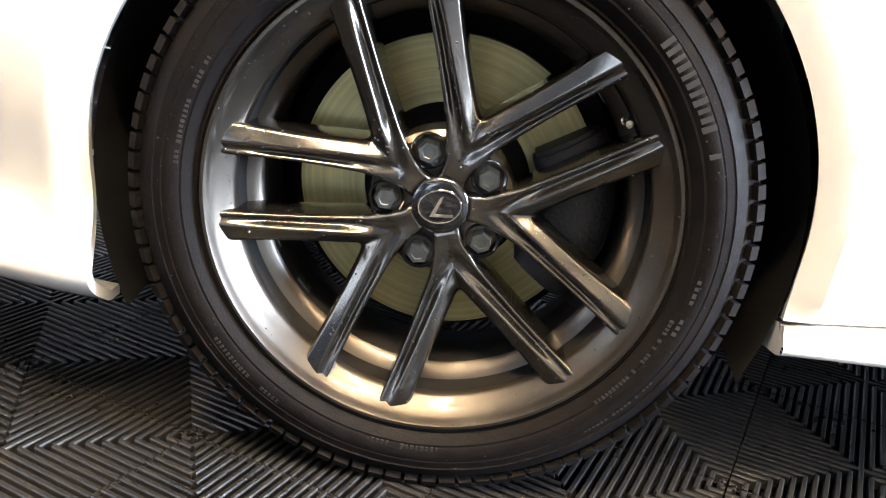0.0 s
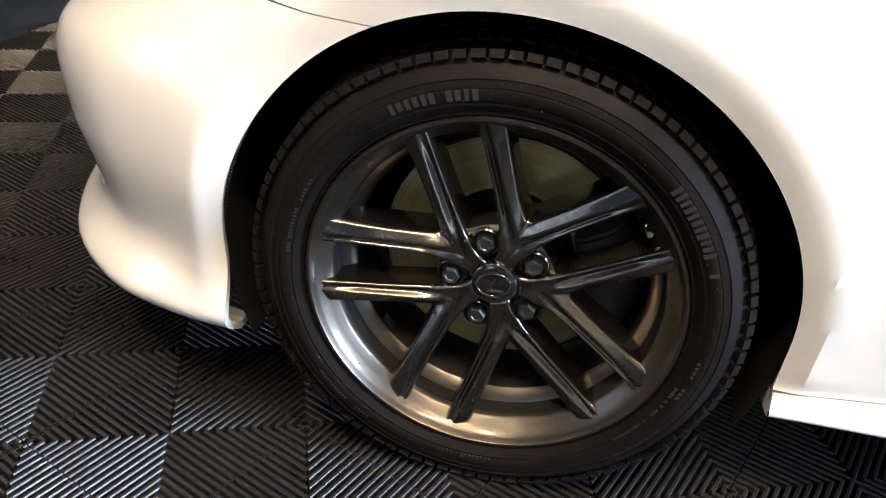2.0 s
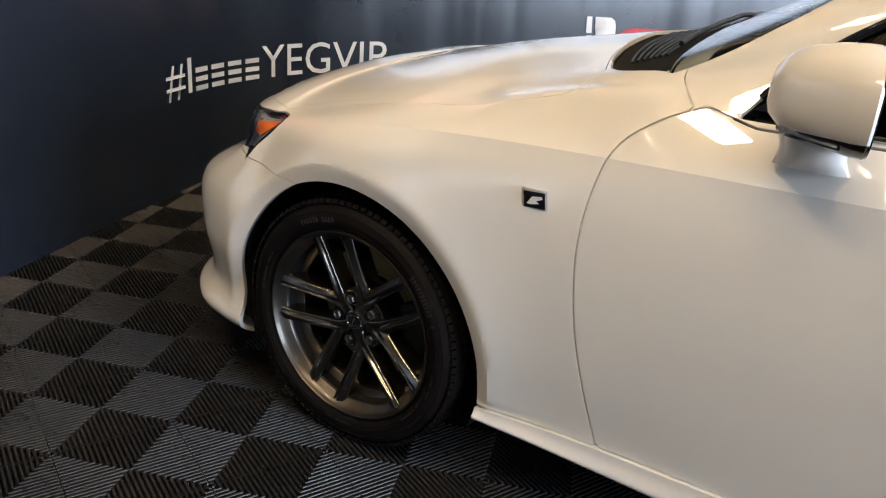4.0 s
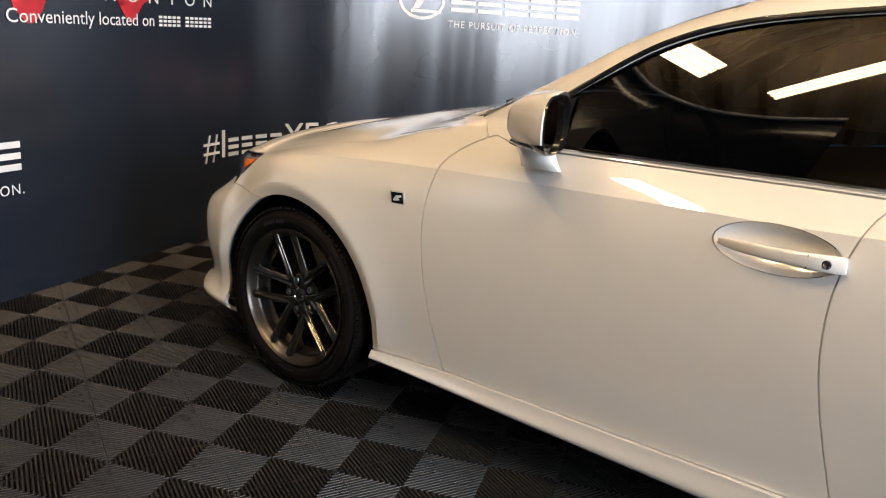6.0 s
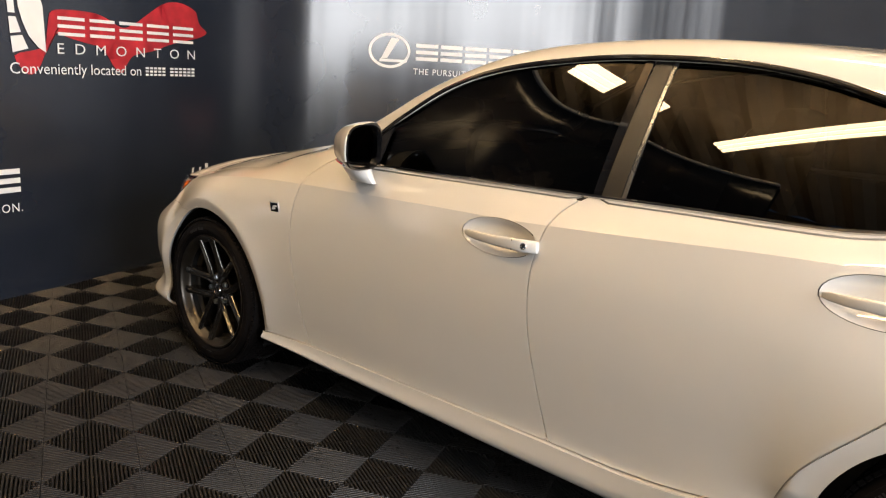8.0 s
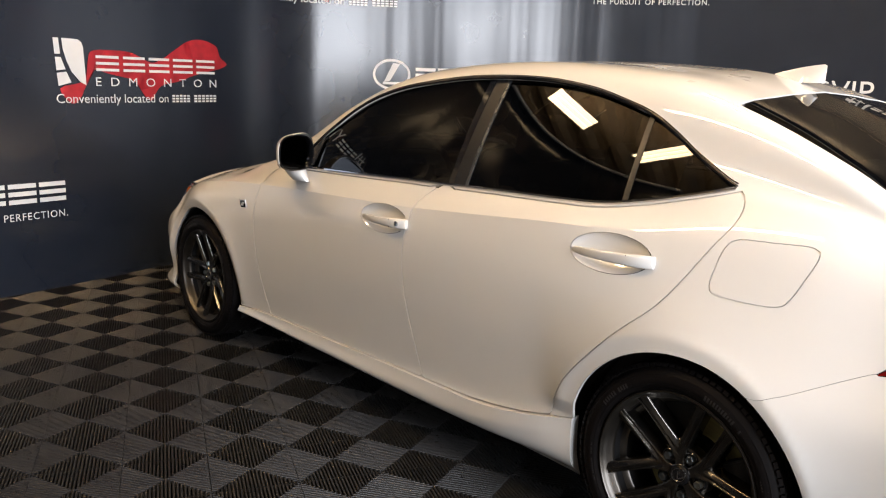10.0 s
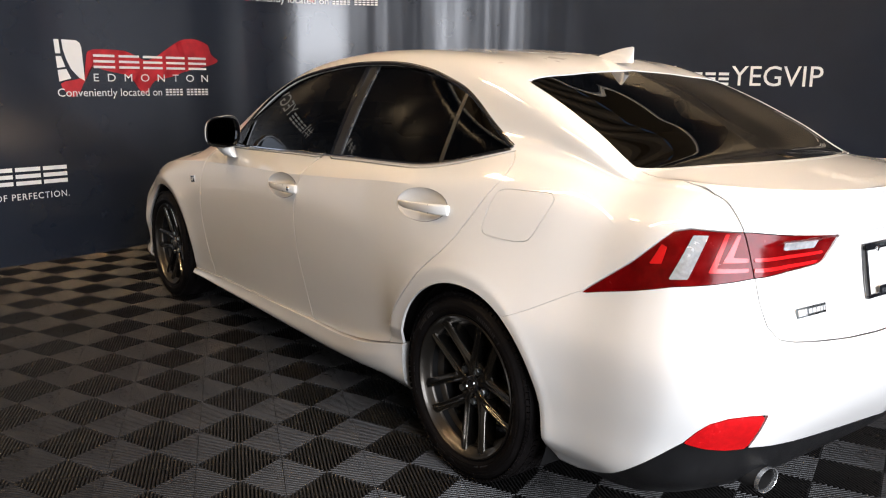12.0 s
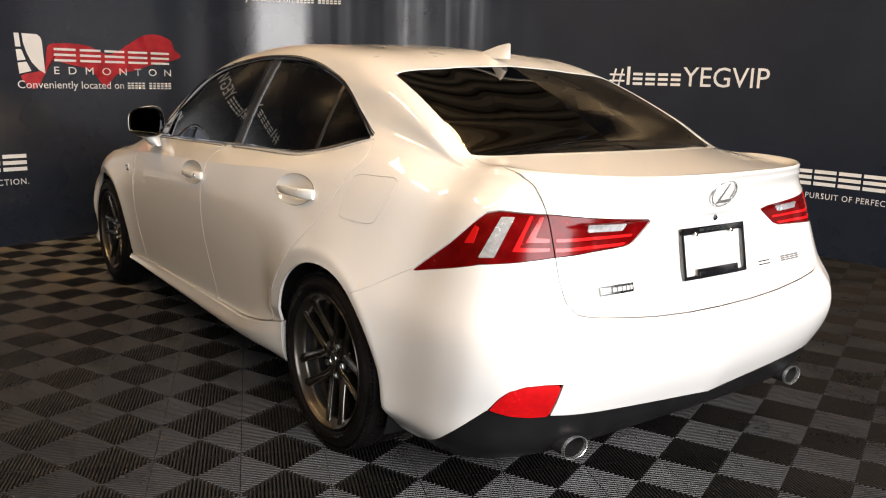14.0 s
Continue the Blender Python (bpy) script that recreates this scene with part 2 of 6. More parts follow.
def spline(points, steps=8, closed=False):
    """Catmull-Rom through points of any dimension."""
    p = np.array(points, float)
    n = len(p)
    out = []
    for i in range(n if closed else n - 1):
        if closed:
            a, b, c, d = p[(i - 1) % n], p[i], p[(i + 1) % n], p[(i + 2) % n]
        else:
            b, c = p[i], p[i + 1]
            a = p[i - 1] if i else 2 * b - c
            d = p[i + 2] if i + 2 < n else 2 * c - b
        for k in range(steps):
            t = k / steps
            out.append(0.5 * (2 * b + (c - a) * t + (2 * a - 5 * b + 4 * c - d) * t ** 2 + (3 * b - a - 3 * c + d) * t ** 3))
    if not closed:
        out.append(p[-1])
    return np.array(out)


# ---- the room ----
WALL = spline([(0.95, -3.90), (0.30, -3.86), (-0.40, -3.62), (-0.92, -3.12), (-1.15, -2.55), (-1.24, -2.1), (-1.43, -1.1), (-1.70, -0.15), (-1.85, 0.5), (-1.76, 1.1), (-1.38, 1.75),
               (-0.62, 2.70), (0.35, 3.42), (1.42, 3.84), (2.45, 3.97), (3.9, 3.95), (5.8, 3.85), (8.6, 3.8)], 24)
WALL_S = np.concatenate([[0], np.cumsum(np.linalg.norm(np.diff(WALL, axis=0), axis=1))])
WALL_S += 3.594 - WALL_S[int(np.argmin(((WALL - (-1.24, -2.1)) ** 2).sum(1)))]  # lengths count from a datum behind the banner's end
WALL_TOP = 4.25


def on_wall(s, off=0.0):
    """Plan point at arc length s of the banner, off metres in front of it."""
    x, y = np.interp(s, WALL_S, WALL[:, 0]), np.interp(s, WALL_S, WALL[:, 1])
    i = min(max(int(np.searchsorted(WALL_S, s)), 1), len(WALL) - 1)
    d = WALL[i] - WALL[i - 1]
    d = d / np.linalg.norm(d)
    return x + d[1] * off, y - d[0] * off


def wall_s(x, y):
    return WALL_S[int(np.argmin(((WALL - (x, y)) ** 2).sum(1)))]


def fold(s, z):
    """Shallow vertical folds where the banner bends."""
    bend = math.exp(-((s - wall_s(-0.9, 2.4)) / 1.5) ** 2)
    v = noise.noise((s * 3.1, z * 0.15, 0.0)) * 0.010 + noise.noise((s * 7.0, z * 0.3, 4.0)) * 0.0024 + noise.noise((s * 17.0, z * 0.5, 9.0)) * 0.0007
    return v * (0.12 + bend)


def banner():
    ns, nz = 1500, 10
    ss = np.linspace(WALL_S[0], WALL_S[-1], ns)
    verts = []
    for s in ss:
        for j in range(nz):
            z = -0.01 + (WALL_TOP + 0.01) * j / (nz - 1)
            verts.append((*on_wall(s, fold(s, z)), z))
    front = len(verts)
    for s in ss:
        for z in (-0.01, WALL_TOP):
            verts.append((*on_wall(s, -0.08), z))
    faces = [(i * nz + j, (i + 1) * nz + j, (i + 1) * nz + j + 1, i * nz + j + 1) for i in range(ns - 1) for j in range(nz - 1)]
    for i in range(ns - 1):
        b = front + 2 * i
        faces.append((b, b + 1, b + 3, b + 2))
        faces.append((i * nz + nz - 1, (i + 1) * nz + nz - 1, b + 3, b + 1))
    ob = pydata("wall_banner", verts, faces, BANNER, smooth=True)
    tagged(ob, "dark navy vinyl banner wall that bends round the car", "wall", kind="structure")
    return ob


wall_banner = banner()


def banner_rail():
    """Pale metal rail with bolts that carries the banner's upper edge."""
    rail = new("banner_rail")
    tagged(rail, "pale metal rail along the top of the banner wall", "rail")
    bm = bmesh.new()
    last = None
    for s in np.linspace(WALL_S[0], WALL_S[-1], 260):
        ring = [bm.verts.new((*on_wall(s, off), WALL_TOP + z)) for off, z in ((-0.05, -0.02), (0.03, -0.02), (0.036, -0.014), (0.036, 0.024), (0.03, 0.03), (-0.05, 0.03))]
        if last:
            for i in range(6):
                bm.faces.new((last[i], last[(i + 1) % 6], ring[(i + 1) % 6], ring[i]))
        last = ring
    part("rail", bm, LAMP_CASE, rail)
    for s in np.arange(WALL_S[0] + 0.2, WALL_S[-1], 0.6):
        bolt = part("bolt", lathe_bm([(0.0, -0.010), (0.010, -0.009), (0.014, -0.004), (0.015, 0.002)], 12), NUT, rail)
        a, b = on_wall(s, 0.0), on_wall(s, 0.037)
        bolt.matrix_basis = pose(b[0], b[1], WALL_TOP + 0.004, 0, 0, math.degrees(math.atan2(b[1] - a[1], b[0] - a[0])) + 90)


banner_rail()
SLAB_OB = part("floor", box_bm((16, 14, 0.2), (4.0, -0.5, -0.122)), SLAB)
tagged(SLAB_OB, "dark concrete slab under black ribbed floor tiles", "floor", kind="structure")
ROOM = (-3.2, 7.7, -6.2, 4.9, 5.6)


def room_shell():
    x0, x1, y0, y1, h = ROOM
    for name, size, at in (("wall_south", (x1 - x0, 0.2, h), ((x0 + x1) / 2, y0 - 0.1, h / 2)), ("wall_north", (x1 - x0, 0.2, h), ((x0 + x1) / 2, y1 + 0.1, h / 2)),
                           ("wall_west", (0.2, y1 - y0, h), (x0 - 0.1, (y0 + y1) / 2, h / 2))):
        tagged(part(name, box_bm(size, at), PLASTER), "plain painted block wall of the workshop", "wall", kind="structure")
    # east wall with the open loading door
    bm = bmesh.new()
    for lo, hi, z0 in ((y0, -3.6, 0.0), (1.1, y1, 0.0), (-3.6, 1.1, 3.6)):
        size, at = (0.2, hi - lo, h - z0), (x1 + 0.1, (lo + hi) / 2, (h + z0) / 2)
        bmesh.ops.create_cube(bm, size=1.0, matrix=Matrix.Translation(at) @ Matrix.Diagonal((*size, 1)))
    tagged(part("wall_east", bm, PLASTER), "block wall with an open loading door", "wall", kind="structure")
    # corrugated ceiling
    verts, faces = [], []
    n = 76
    for i in range(n + 1):
        x = x0 + (x1 - x0) * i / n
        z = h + (0.07 if (i // 2) % 2 else 0.0)
        verts += [(x, y0, z), (x, y1, z)]
    faces = [(2 * i, 2 * i + 1, 2 * i + 3, 2 * i + 2) for i in range(n)]
    tagged(pydata("ceiling", verts, faces, DECKING), "brown corrugated metal ceiling deck", "ceiling", kind="structure")


room_shell()


def ceiling_lamp(x, y, z, length, width, turn=0):
    root = new("ceiling_lamp")
    root.matrix_world = pose(x, y, z, 0, 0, turn)
    tagged(root, "long warm-white fluorescent fixture hung under the ceiling, mirrored in the car or added as fill", "ceiling lamp", "ceiling lamps")
    for sy in (-1, 0, 1):
        tube = box_bm((length, width * 0.27, 0.045), (0, sy * width * 0.365, 0.0), 0.012)
        part("tube", tube, LAMP_GLOW, root, "glowing warm tube")
    part("lamp_case", box_bm((0.10, width, 0.03), (0, 0, 0.042), 0.008), LAMP_CASE, root, "white cross bar")
    part("lamp_spine", box_bm((length * 0.96, 0.04, 0.05), (0, 0, 0.065), 0.01), LAMP_CASE, root, "slim white spine")
    for sx in (-0.4, 0.4):
        part("hanger", box_bm((0.012, 0.012, ROOM[4] - z - 0.08), (sx * length, 0, (ROOM[4] - z) / 2 + 0.04)), LAMP_CASE, root)
    return root


# the fourth lamp, at (1.9, 1.3), is an added fill light without a known source
for lx, ly, length, width, turn in ((-0.94, -2.96, 0.85, 0.38, -54), (1.27, -3.25, 3.0, 0.21, 28.5), (5.6, -0.4, 2.4, 0.26, 12), (1.9, 1.3, 1.2, 0.28, 8), (4.3, 1.4, 1.8, 0.32, 8)):
    ceiling_lamp(lx, ly, 5.0, length, width, turn)

# ---- the car: one surface, cut into its panels ----
# x runs from the front axle (0) to the rear axle (2.8), the nose at about -0.87; y = 0 is the middle
SIDE_X = (-0.30, -0.12, 0.05, 0.22, 0.42, 0.60, 0.80, 1.02, 1.28, 1.60, 1.95, 2.30, 2.55, 2.80, 3.05, 3.25)
ARC = (0, 22, 45, 65, 80)
# for each long line, bottom to roof middle: half width along x, height along x, nose (x, z), tail (x, z)
LINES = (
    (((-0.3, 0.80), (0.4, 0.785), (2.2, 0.785), (2.5, 0.81), (3.25, 0.77)), ((-0.3, 0.155), (0.2, 0.182), (0.5, 0.188), (0.9, 0.175), (1.7, 0.168), (2.5, 0.16), (3.25, 0.175)), (-0.70, 0.15), (3.52, 0.20)),
    (((-0.3, 0.83), (0.4, 0.80), (2.2, 0.80), (2.5, 0.83), (3.25, 0.79)), ((-0.3, 0.16), (0.2, 0.190), (0.5, 0.196), (0.9, 0.184), (1.7, 0.176), (2.4, 0.178), (3.25, 0.195)), (-0.82, 0.155), (3.60, 0.215)),
    (((-0.3, 0.872), (0.4, 0.858), (0.9, 0.850), (1.6, 0.848), (2.5, 0.865), (3.25, 0.842)), ((-0.3, 0.20), (0.4, 0.211), (0.9, 0.201), (1.7, 0.195), (2.4, 0.228), (3.25, 0.265)), (-0.848, 0.20), (3.68, 0.26)),
    (((-0.3, 0.850), (0.4, 0.845), (1.7, 0.846), (2.45, 0.872), (3.25, 0.856)), ((-0.3, 0.28), (0.4, 0.258), (1.7, 0.282), (2.4, 0.345), (3.25, 0.38)), (-0.812, 0.27), (3.735, 0.34)),
    (((-0.3, 0.868), (0.0, 0.885), (0.45, 0.868), (1.6, 0.864), (2.3, 0.874), (2.8, 0.897), (3.25, 0.864)), ((-0.3, 0.42), (2.3, 0.43), (3.25, 0.49)), (-0.845, 0.40), (3.795, 0.47)),
    (((-0.3, 0.857), (0.0, 0.893), (0.45, 0.880), (1.6, 0.884), (2.3, 0.888), (2.8, 0.902), (3.25, 0.858)), ((-0.3, 0.55), (0.0, 0.60), (2.3, 0.60), (3.25, 0.60)), (-0.835, 0.50), (3.797, 0.586)),
    (((-0.3, 0.820), (0.0, 0.878), (0.45, 0.874), (1.6, 0.888), (2.3, 0.884), (2.8, 0.870), (3.25, 0.816)), ((-0.3, 0.66), (0.0, 0.735), (0.5, 0.76), (2.3, 0.77), (3.25, 0.72)), (-0.665, 0.60), (3.744, 0.628)),
    (((-0.3, 0.782), (0.0, 0.833), (0.45, 0.846), (1.0, 0.862), (1.6, 0.868), (2.3, 0.848), (2.8, 0.802), (3.25, 0.752)), ((-0.3, 0.735), (0.0, 0.803), (0.3, 0.837), (0.7, 0.860), (1.2, 0.880), (1.6, 0.893), (2.0, 0.917), (2.4, 0.940), (2.9, 0.947), (3.25, 0.90)), (-0.67, 0.68), (3.70, 0.85)),
    (((-0.3, 0.72), (0.0, 0.735), (0.3, 0.735), (0.5, 0.76), (0.7, 0.785), (1.0, 0.79), (1.6, 0.786), (2.1, 0.775), (2.5, 0.75), (2.85, 0.722), (3.25, 0.69)), ((-0.3, 0.765), (0.0, 0.835), (0.3, 0.885), (0.5, 0.945), (0.7, 0.96), (1.0, 0.972), (1.6, 0.99), (2.1, 1.0), (2.5, 1.025), (2.85, 1.05), (3.05, 1.03), (3.25, 0.985)), (-0.63, 0.72), (3.70, 0.935)),
    (((-0.3, 0.62), (0.0, 0.64), (0.3, 0.65), (0.5, 0.69), (0.7, 0.735), (0.9, 0.735), (1.28, 0.703), (1.9, 0.682), (2.4, 0.664), (2.8, 0.656), (3.25, 0.650)), ((-0.3, 0.795), (0.0, 0.86), (0.3, 0.905), (0.5, 0.965), (0.7, 1.005), (0.9, 1.07), (1.28, 1.15), (1.9, 1.18), (2.3, 1.17), (2.6, 1.145), (2.8, 1.12), (3.05, 1.07), (3.25, 1.018)), (-0.585, 0.75), (3.728, 1.0)),
    (((-0.3, 0.48), (0.0, 0.50), (0.3, 0.52), (0.5, 0.60), (0.65, 0.655), (0.8, 0.655), (1.02, 0.628), (1.28, 0.598), (1.6, 0.572), (1.95, 0.562), (2.3, 0.555), (2.55, 0.560), (2.8, 0.575), (3.05, 0.594), (3.25, 0.592)), ((-0.3, 0.82), (0.0, 0.885), (0.3, 0.93), (0.5, 0.985), (0.65, 1.035), (0.8, 1.112), (1.02, 1.235), (1.28, 1.328), (1.6, 1.375), (1.95, 1.388), (2.3, 1.368), (2.55, 1.332), (2.8, 1.256), (3.05, 1.15), (3.25, 1.05)), (-0.53, 0.78), (3.735, 1.032)),
    (((-0.3, 0.25), (0.3, 0.27), (0.6, 0.34), (1.28, 0.33), (2.3, 0.30), (3.25, 0.30)), ((-0.3, 0.84), (0.0, 0.912), (0.3, 0.966), (0.5, 1.014), (0.65, 1.075), (0.8, 1.155), (1.02, 1.278), (1.28, 1.375), (1.6, 1.412), (1.95, 1.422), (2.3, 1.405), (2.55, 1.372), (2.8, 1.288), (3.05, 1.178), (3.25, 1.078)), (-0.45, 0.82), (3.62, 1.045)),
    (((-0.3, 0.0), (3.25, 0.0)), ((-0.3, 0.85), (0.0, 0.924), (0.3, 0.983), (0.5, 1.032), (0.65, 1.09), (0.8, 1.17), (1.02, 1.292), (1.28, 1.39), (1.6, 1.425), (1.95, 1.433), (2.3, 1.417), (2.6, 1.378), (2.8, 1.302), (3.05, 1.19), (3.25, 1.088)), (-0.32, 0.85), (3.50, 1.058)),
)


def body_net():
    net = []
    for k, (wide, high, nose, tail) in enumerate(LINES):
        row = []
        n = 2.6 if k < 3 else (2.4 if k < 6 else 2.05)
        x0, x1 = SIDE_X[0], SIDE_X[-1]
        w0, w1, h0, h1 = curve(wide, x0), curve(wide, x1), curve(high, x0), curve(high, x1)
        for a in ARC:
            s, c = math.sin(radians(a)) ** (2 / n), math.cos(radians(a)) ** (2 / n)
            row.append((x0 + (nose[0] - x0) * c, -w0 * s, nose[1] + (h0 - nose[1]) * s ** 1.3))
        for x in SIDE_X:
            row.append((x, -curve(wide, x), curve(high, x)))
        n = 3.8 if k < 8 else (3.65, 3.45, 3.25, 3.0, 3.0)[k - 8]
        for a in reversed(ARC):
            s, c = math.sin(radians(a)) ** (2 / n), math.cos(radians(a)) ** (2 / n)
            row.append((x1 + (tail[0] - x1) * c, -w1 * s, tail[1] + (h1 - tail[1]) * s ** 1.3))
        net.append(row)
    return np.array(net)


SUB_S, SUB_K = 14, 14
net = body_net()
dense = np.array([spline(row, SUB_S) for row in net])
coarse = dense
dense = np.array([spline(dense[:, j], SUB_K) for j in range(dense.shape[1])])  # station, line, xyz
# a firm crease along the shoulder
at = np.arange(dense.shape[1]) / SUB_K
low_k = np.minimum(at.astype(int), len(LINES) - 2)
straight = np.stack([coarse[k] + (coarse[k + 1] - coarse[k]) * (a - k) for a, k in zip(at, low_k)], axis=1)
firm = np.clip(1 - np.abs(at - 7.0), 0, 1)[None, :] ** 0.6
along = np.clip((dense[:, :, 0] + 0.15) / 0.25, 0, 1) * np.clip((2.75 - dense[:, :, 0]) / 0.5, 0, 1)
dense += (straight - dense) * (0.8 * firm * along)[:, :, None]
# one even deck for the trunk lid
kk = np.arange(dense.shape[1])[None, :] / SUB_K
ease = lambda t: np.clip(t, 0, 1) ** 2 * (3 - 2 * np.clip(t, 0, 1))
deck_u = np.clip((dense[:, :, 0] - 3.25) / 0.485, 0, 1)
deck = 1.088 - 0.058 * deck_u - 0.003 * np.sin(np.pi * deck_u) - 0.108 * (1 - 0.35 * deck_u) * dense[:, :, 1] ** 2
share = ease((kk - 9.7) / 0.5) * ease((dense[:, :, 0] - 3.21) / 0.15)
dense[:, :, 2] += (deck - dense[:, :, 2]) * share
dense[:, :, 1] = np.minimum(dense[:, :, 1], 0)
dense[0, :, 1] = dense[-1, :, 1] = 0
dense[:, -1, 1] = 0
NS, NK = dense.shape[:2]
du, dv = np.gradient(dense, axis=0), np.gradient(dense, axis=1)
norm = np.cross(dv, du)
norm /= np.maximum(np.linalg.norm(norm, axis=2, keepdims=True), 1e-9)
left_v = dense.reshape(-1, 3)
left_n = norm.reshape(-1, 3)
if left_n[(NS // 2) * NK + 56][1] > 0:
    left_n = -left_n
left_k = np.tile(np.arange(NK) / SUB_K, NS)
# flared lips round the wheel arches
for ax, az, r in ((-0.005, 0.315, 0.397), (2.783, 0.315, 0.402)):
    d = np.hypot(left_v[:, 0] - ax, np.maximum(left_v[:, 2] - az, 0)) - r
    rear = ax > 1
    out = np.maximum(d, 0)
    swell = np.where(d > 0, np.exp(-out / 0.085), 1 + (11.0 if rear else 23.0) * np.maximum(d, -0.045)) * (1 - 0.05 * np.exp(-(d / 0.008) ** 2))
    floor_z = np.where(rear & (left_v[:, 0] < ax), 0.375, 0.22)
    low = np.clip((left_v[:, 2] - floor_z) / 0.05, 0, 1) * np.clip((left_v[:, 0] - ax + 0.50) / 0.12, 0, 1) * np.clip((0.86 - left_v[:, 2]) / 0.1, 0, 1)
    near = (np.abs(left_v[:, 1]) > 0.7) & (d > -0.2)
    lip = ease((0.010 - d) / 0.024) * (0.005 if rear else 0.0)
    left_v[:, 1] -= np.where(near, (0.0150 * swell + lip) * low, 0)
# the lid's face steps back under a straight ledge, and the bumper stands proud of it as a shelf
wide = np.clip((0.60 - np.abs(left_v[:, 1])) / 0.10, 0, 1) * (left_v[:, 0] > 3.4)
left_v[:, 0] -= 0.016 * wide * ease((0.907 - left_v[:, 2]) / 0.016) * ease((left_v[:, 2] - 0.64) / 0.10)
seam_z = np.interp(np.abs(left_v[:, 1]), (0, 0.15, 0.3, 0.445, 0.59), (0.617, 0.6205, 0.630, 0.645, 0.668))
shelf = np.clip((0.66 - np.abs(left_v[:, 1])) / 0.06, 0, 1) * (left_v[:, 0] > 3.4)
left_v[:, 0] += 0.012 * shelf * ease((seam_z - 0.002 - left_v[:, 2]) / 0.016) * ease((left_v[:, 2] - 0.45) / 0.12)
dense = left_v.reshape(NS, NK, 3)
du, dv = np.gradient(dense, axis=0), np.gradient(dense, axis=1)
norm = np.cross(dv, du)
norm /= np.maximum(np.linalg.norm(norm, axis=2, keepdims=True), 1e-9)
left_n = norm.reshape(-1, 3)
if left_n[(NS // 2) * NK + 56][1] > 0:
    left_n = -left_n
FLIP = np.array((1, -1, 1))
BODY_V = np.concatenate([left_v, left_v * FLIP])
BODY_N = np.concatenate([left_n, left_n * FLIP])
BODY_K = np.concatenate([left_k, left_k])
quads = [(i * NK + j, i * NK + j + 1, (i + 1) * NK + j + 1, (i + 1) * NK + j) for i in range(NS - 1) for j in range(NK - 1)]
HALF = len(left_v)
BODY_F = quads + [tuple(HALF + v for v in q[::-1]) for q in quads]
BODY = (BODY_V, BODY_N, BODY_K, BODY_F)


def clip(surface, f):
    """The part of the surface where f > 0, cut along f = 0."""
    v, n, k, faces = surface
    v, n, k = list(map(tuple, v)), list(map(tuple, n)), list(k)
    made, out = {}, []
    inside = f > 0
    for face in faces:
        flags = [inside[i] for i in face]
        if all(flags):
            out.append(face)
        elif any(flags):
            poly = []
            for a, b in zip(face, face[1:] + face[:1]):
                if inside[a]:
                    poly.append(a)
                if inside[a] != inside[b]:
                    key = (min(a, b), max(a, b))
                    if key not in made:
                        t = f[key[0]] / (f[key[0]] - f[key[1]])
                        made[key] = len(v)
                        for store in (v, n):
                            p, q = store[key[0]], store[key[1]]
                            store.append(tuple(p[c] + (q[c] - p[c]) * t for c in range(3)))
                        k.append(k[key[0]] + (k[key[1]] - k[key[0]]) * t)
                    poly.append(made[key])
            if len(poly) > 2:
                out.append(tuple(poly))
    used = sorted({i for face in out for i in face})
    where = {old: i for i, old in enumerate(used)}
    return (np.array([v[i] for i in used]).reshape(-1, 3), np.array([n[i] for i in used]).reshape(-1, 3), np.array([k[i] for i in used]),
            [tuple(where[i] for i in face) for face in out])


def polygon_field(poly, a, b):
    """Signed distance to a closed outline, positive inside."""
    poly = np.array(poly, float)
    d = np.full(len(a), 1e9)
    inside = np.zeros(len(a), bool)
    for (x0, y0), (x1, y1) in zip(poly, np.roll(poly, -1, axis=0)):
        ex, ey = x1 - x0, y1 - y0
        t = np.clip(((a - x0) * ex + (b - y0) * ey) / max(ex * ex + ey * ey, 1e-12), 0, 1)
        d = np.minimum(d, np.hypot(a - x0 - t * ex, b - y0 - t * ey))
        crosses = (y0 > b) != (y1 > b)
        with np.errstate(divide="ignore", invalid="ignore"):
            inside ^= crosses & (a < ex * (b - y0) / (y1 - y0 if y1 != y0 else 1e-12) + x0)
    return np.where(inside, d, -d)


GAP = 0.0022


def rounded(poly, steps=6):
    return spline(poly, steps, True)


# outlines on the side, in (x, z)
SILL_LINE = ((0.30, 0.235), (0.645, 0.255), (1.2, 0.264), (1.735, 0.276), (2.0, 0.285), (2.2, 0.312), (2.36, 0.347), (2.52, 0.385))
GAP_FRONT = ((0.72, 0.965), (0.65, 0.93), (0.592, 0.88), (0.57, 0.81), (0.558, 0.70), (0.563, 0.60), (0.58, 0.49), (0.61, 0.37), (0.645, 0.255))
GAP_MID = ((1.735, 0.276), (1.68, 0.49), (1.655, 0.65), (1.66, 0.80), (1.70, 0.93), (1.77, 0.992))
GAP_REAR = ((2.37, 0.352), (2.395, 0.42), (2.44, 0.50), (2.53, 0.60), (2.605, 0.678), (2.70, 0.765), (2.76, 0.85), (2.812, 0.942), (2.846, 1.005), (2.845, 1.05), (2.822, 1.08))
BELT = ((0.78, 0.958), (0.95, 0.962), (1.25, 0.970), (1.54, 0.979), (1.71, 0.983), (2.0, 0.992), (2.28, 0.998), (2.44, 1.006), (2.60, 1.034), (2.80, 1.084))
DLO_TOP = ((2.80, 1.084), (2.755, 1.102), (2.66, 1.151), (2.57, 1.208), (2.478, 1.256), (2.36, 1.293), (2.225, 1.325), (2.03, 1.349), (1.78, 1.352), (1.568, 1.338), (1.307, 1.298), (1.122, 1.235), (0.962, 1.131), (0.88, 1.07), (0.82, 1.01), (0.78, 0.958))
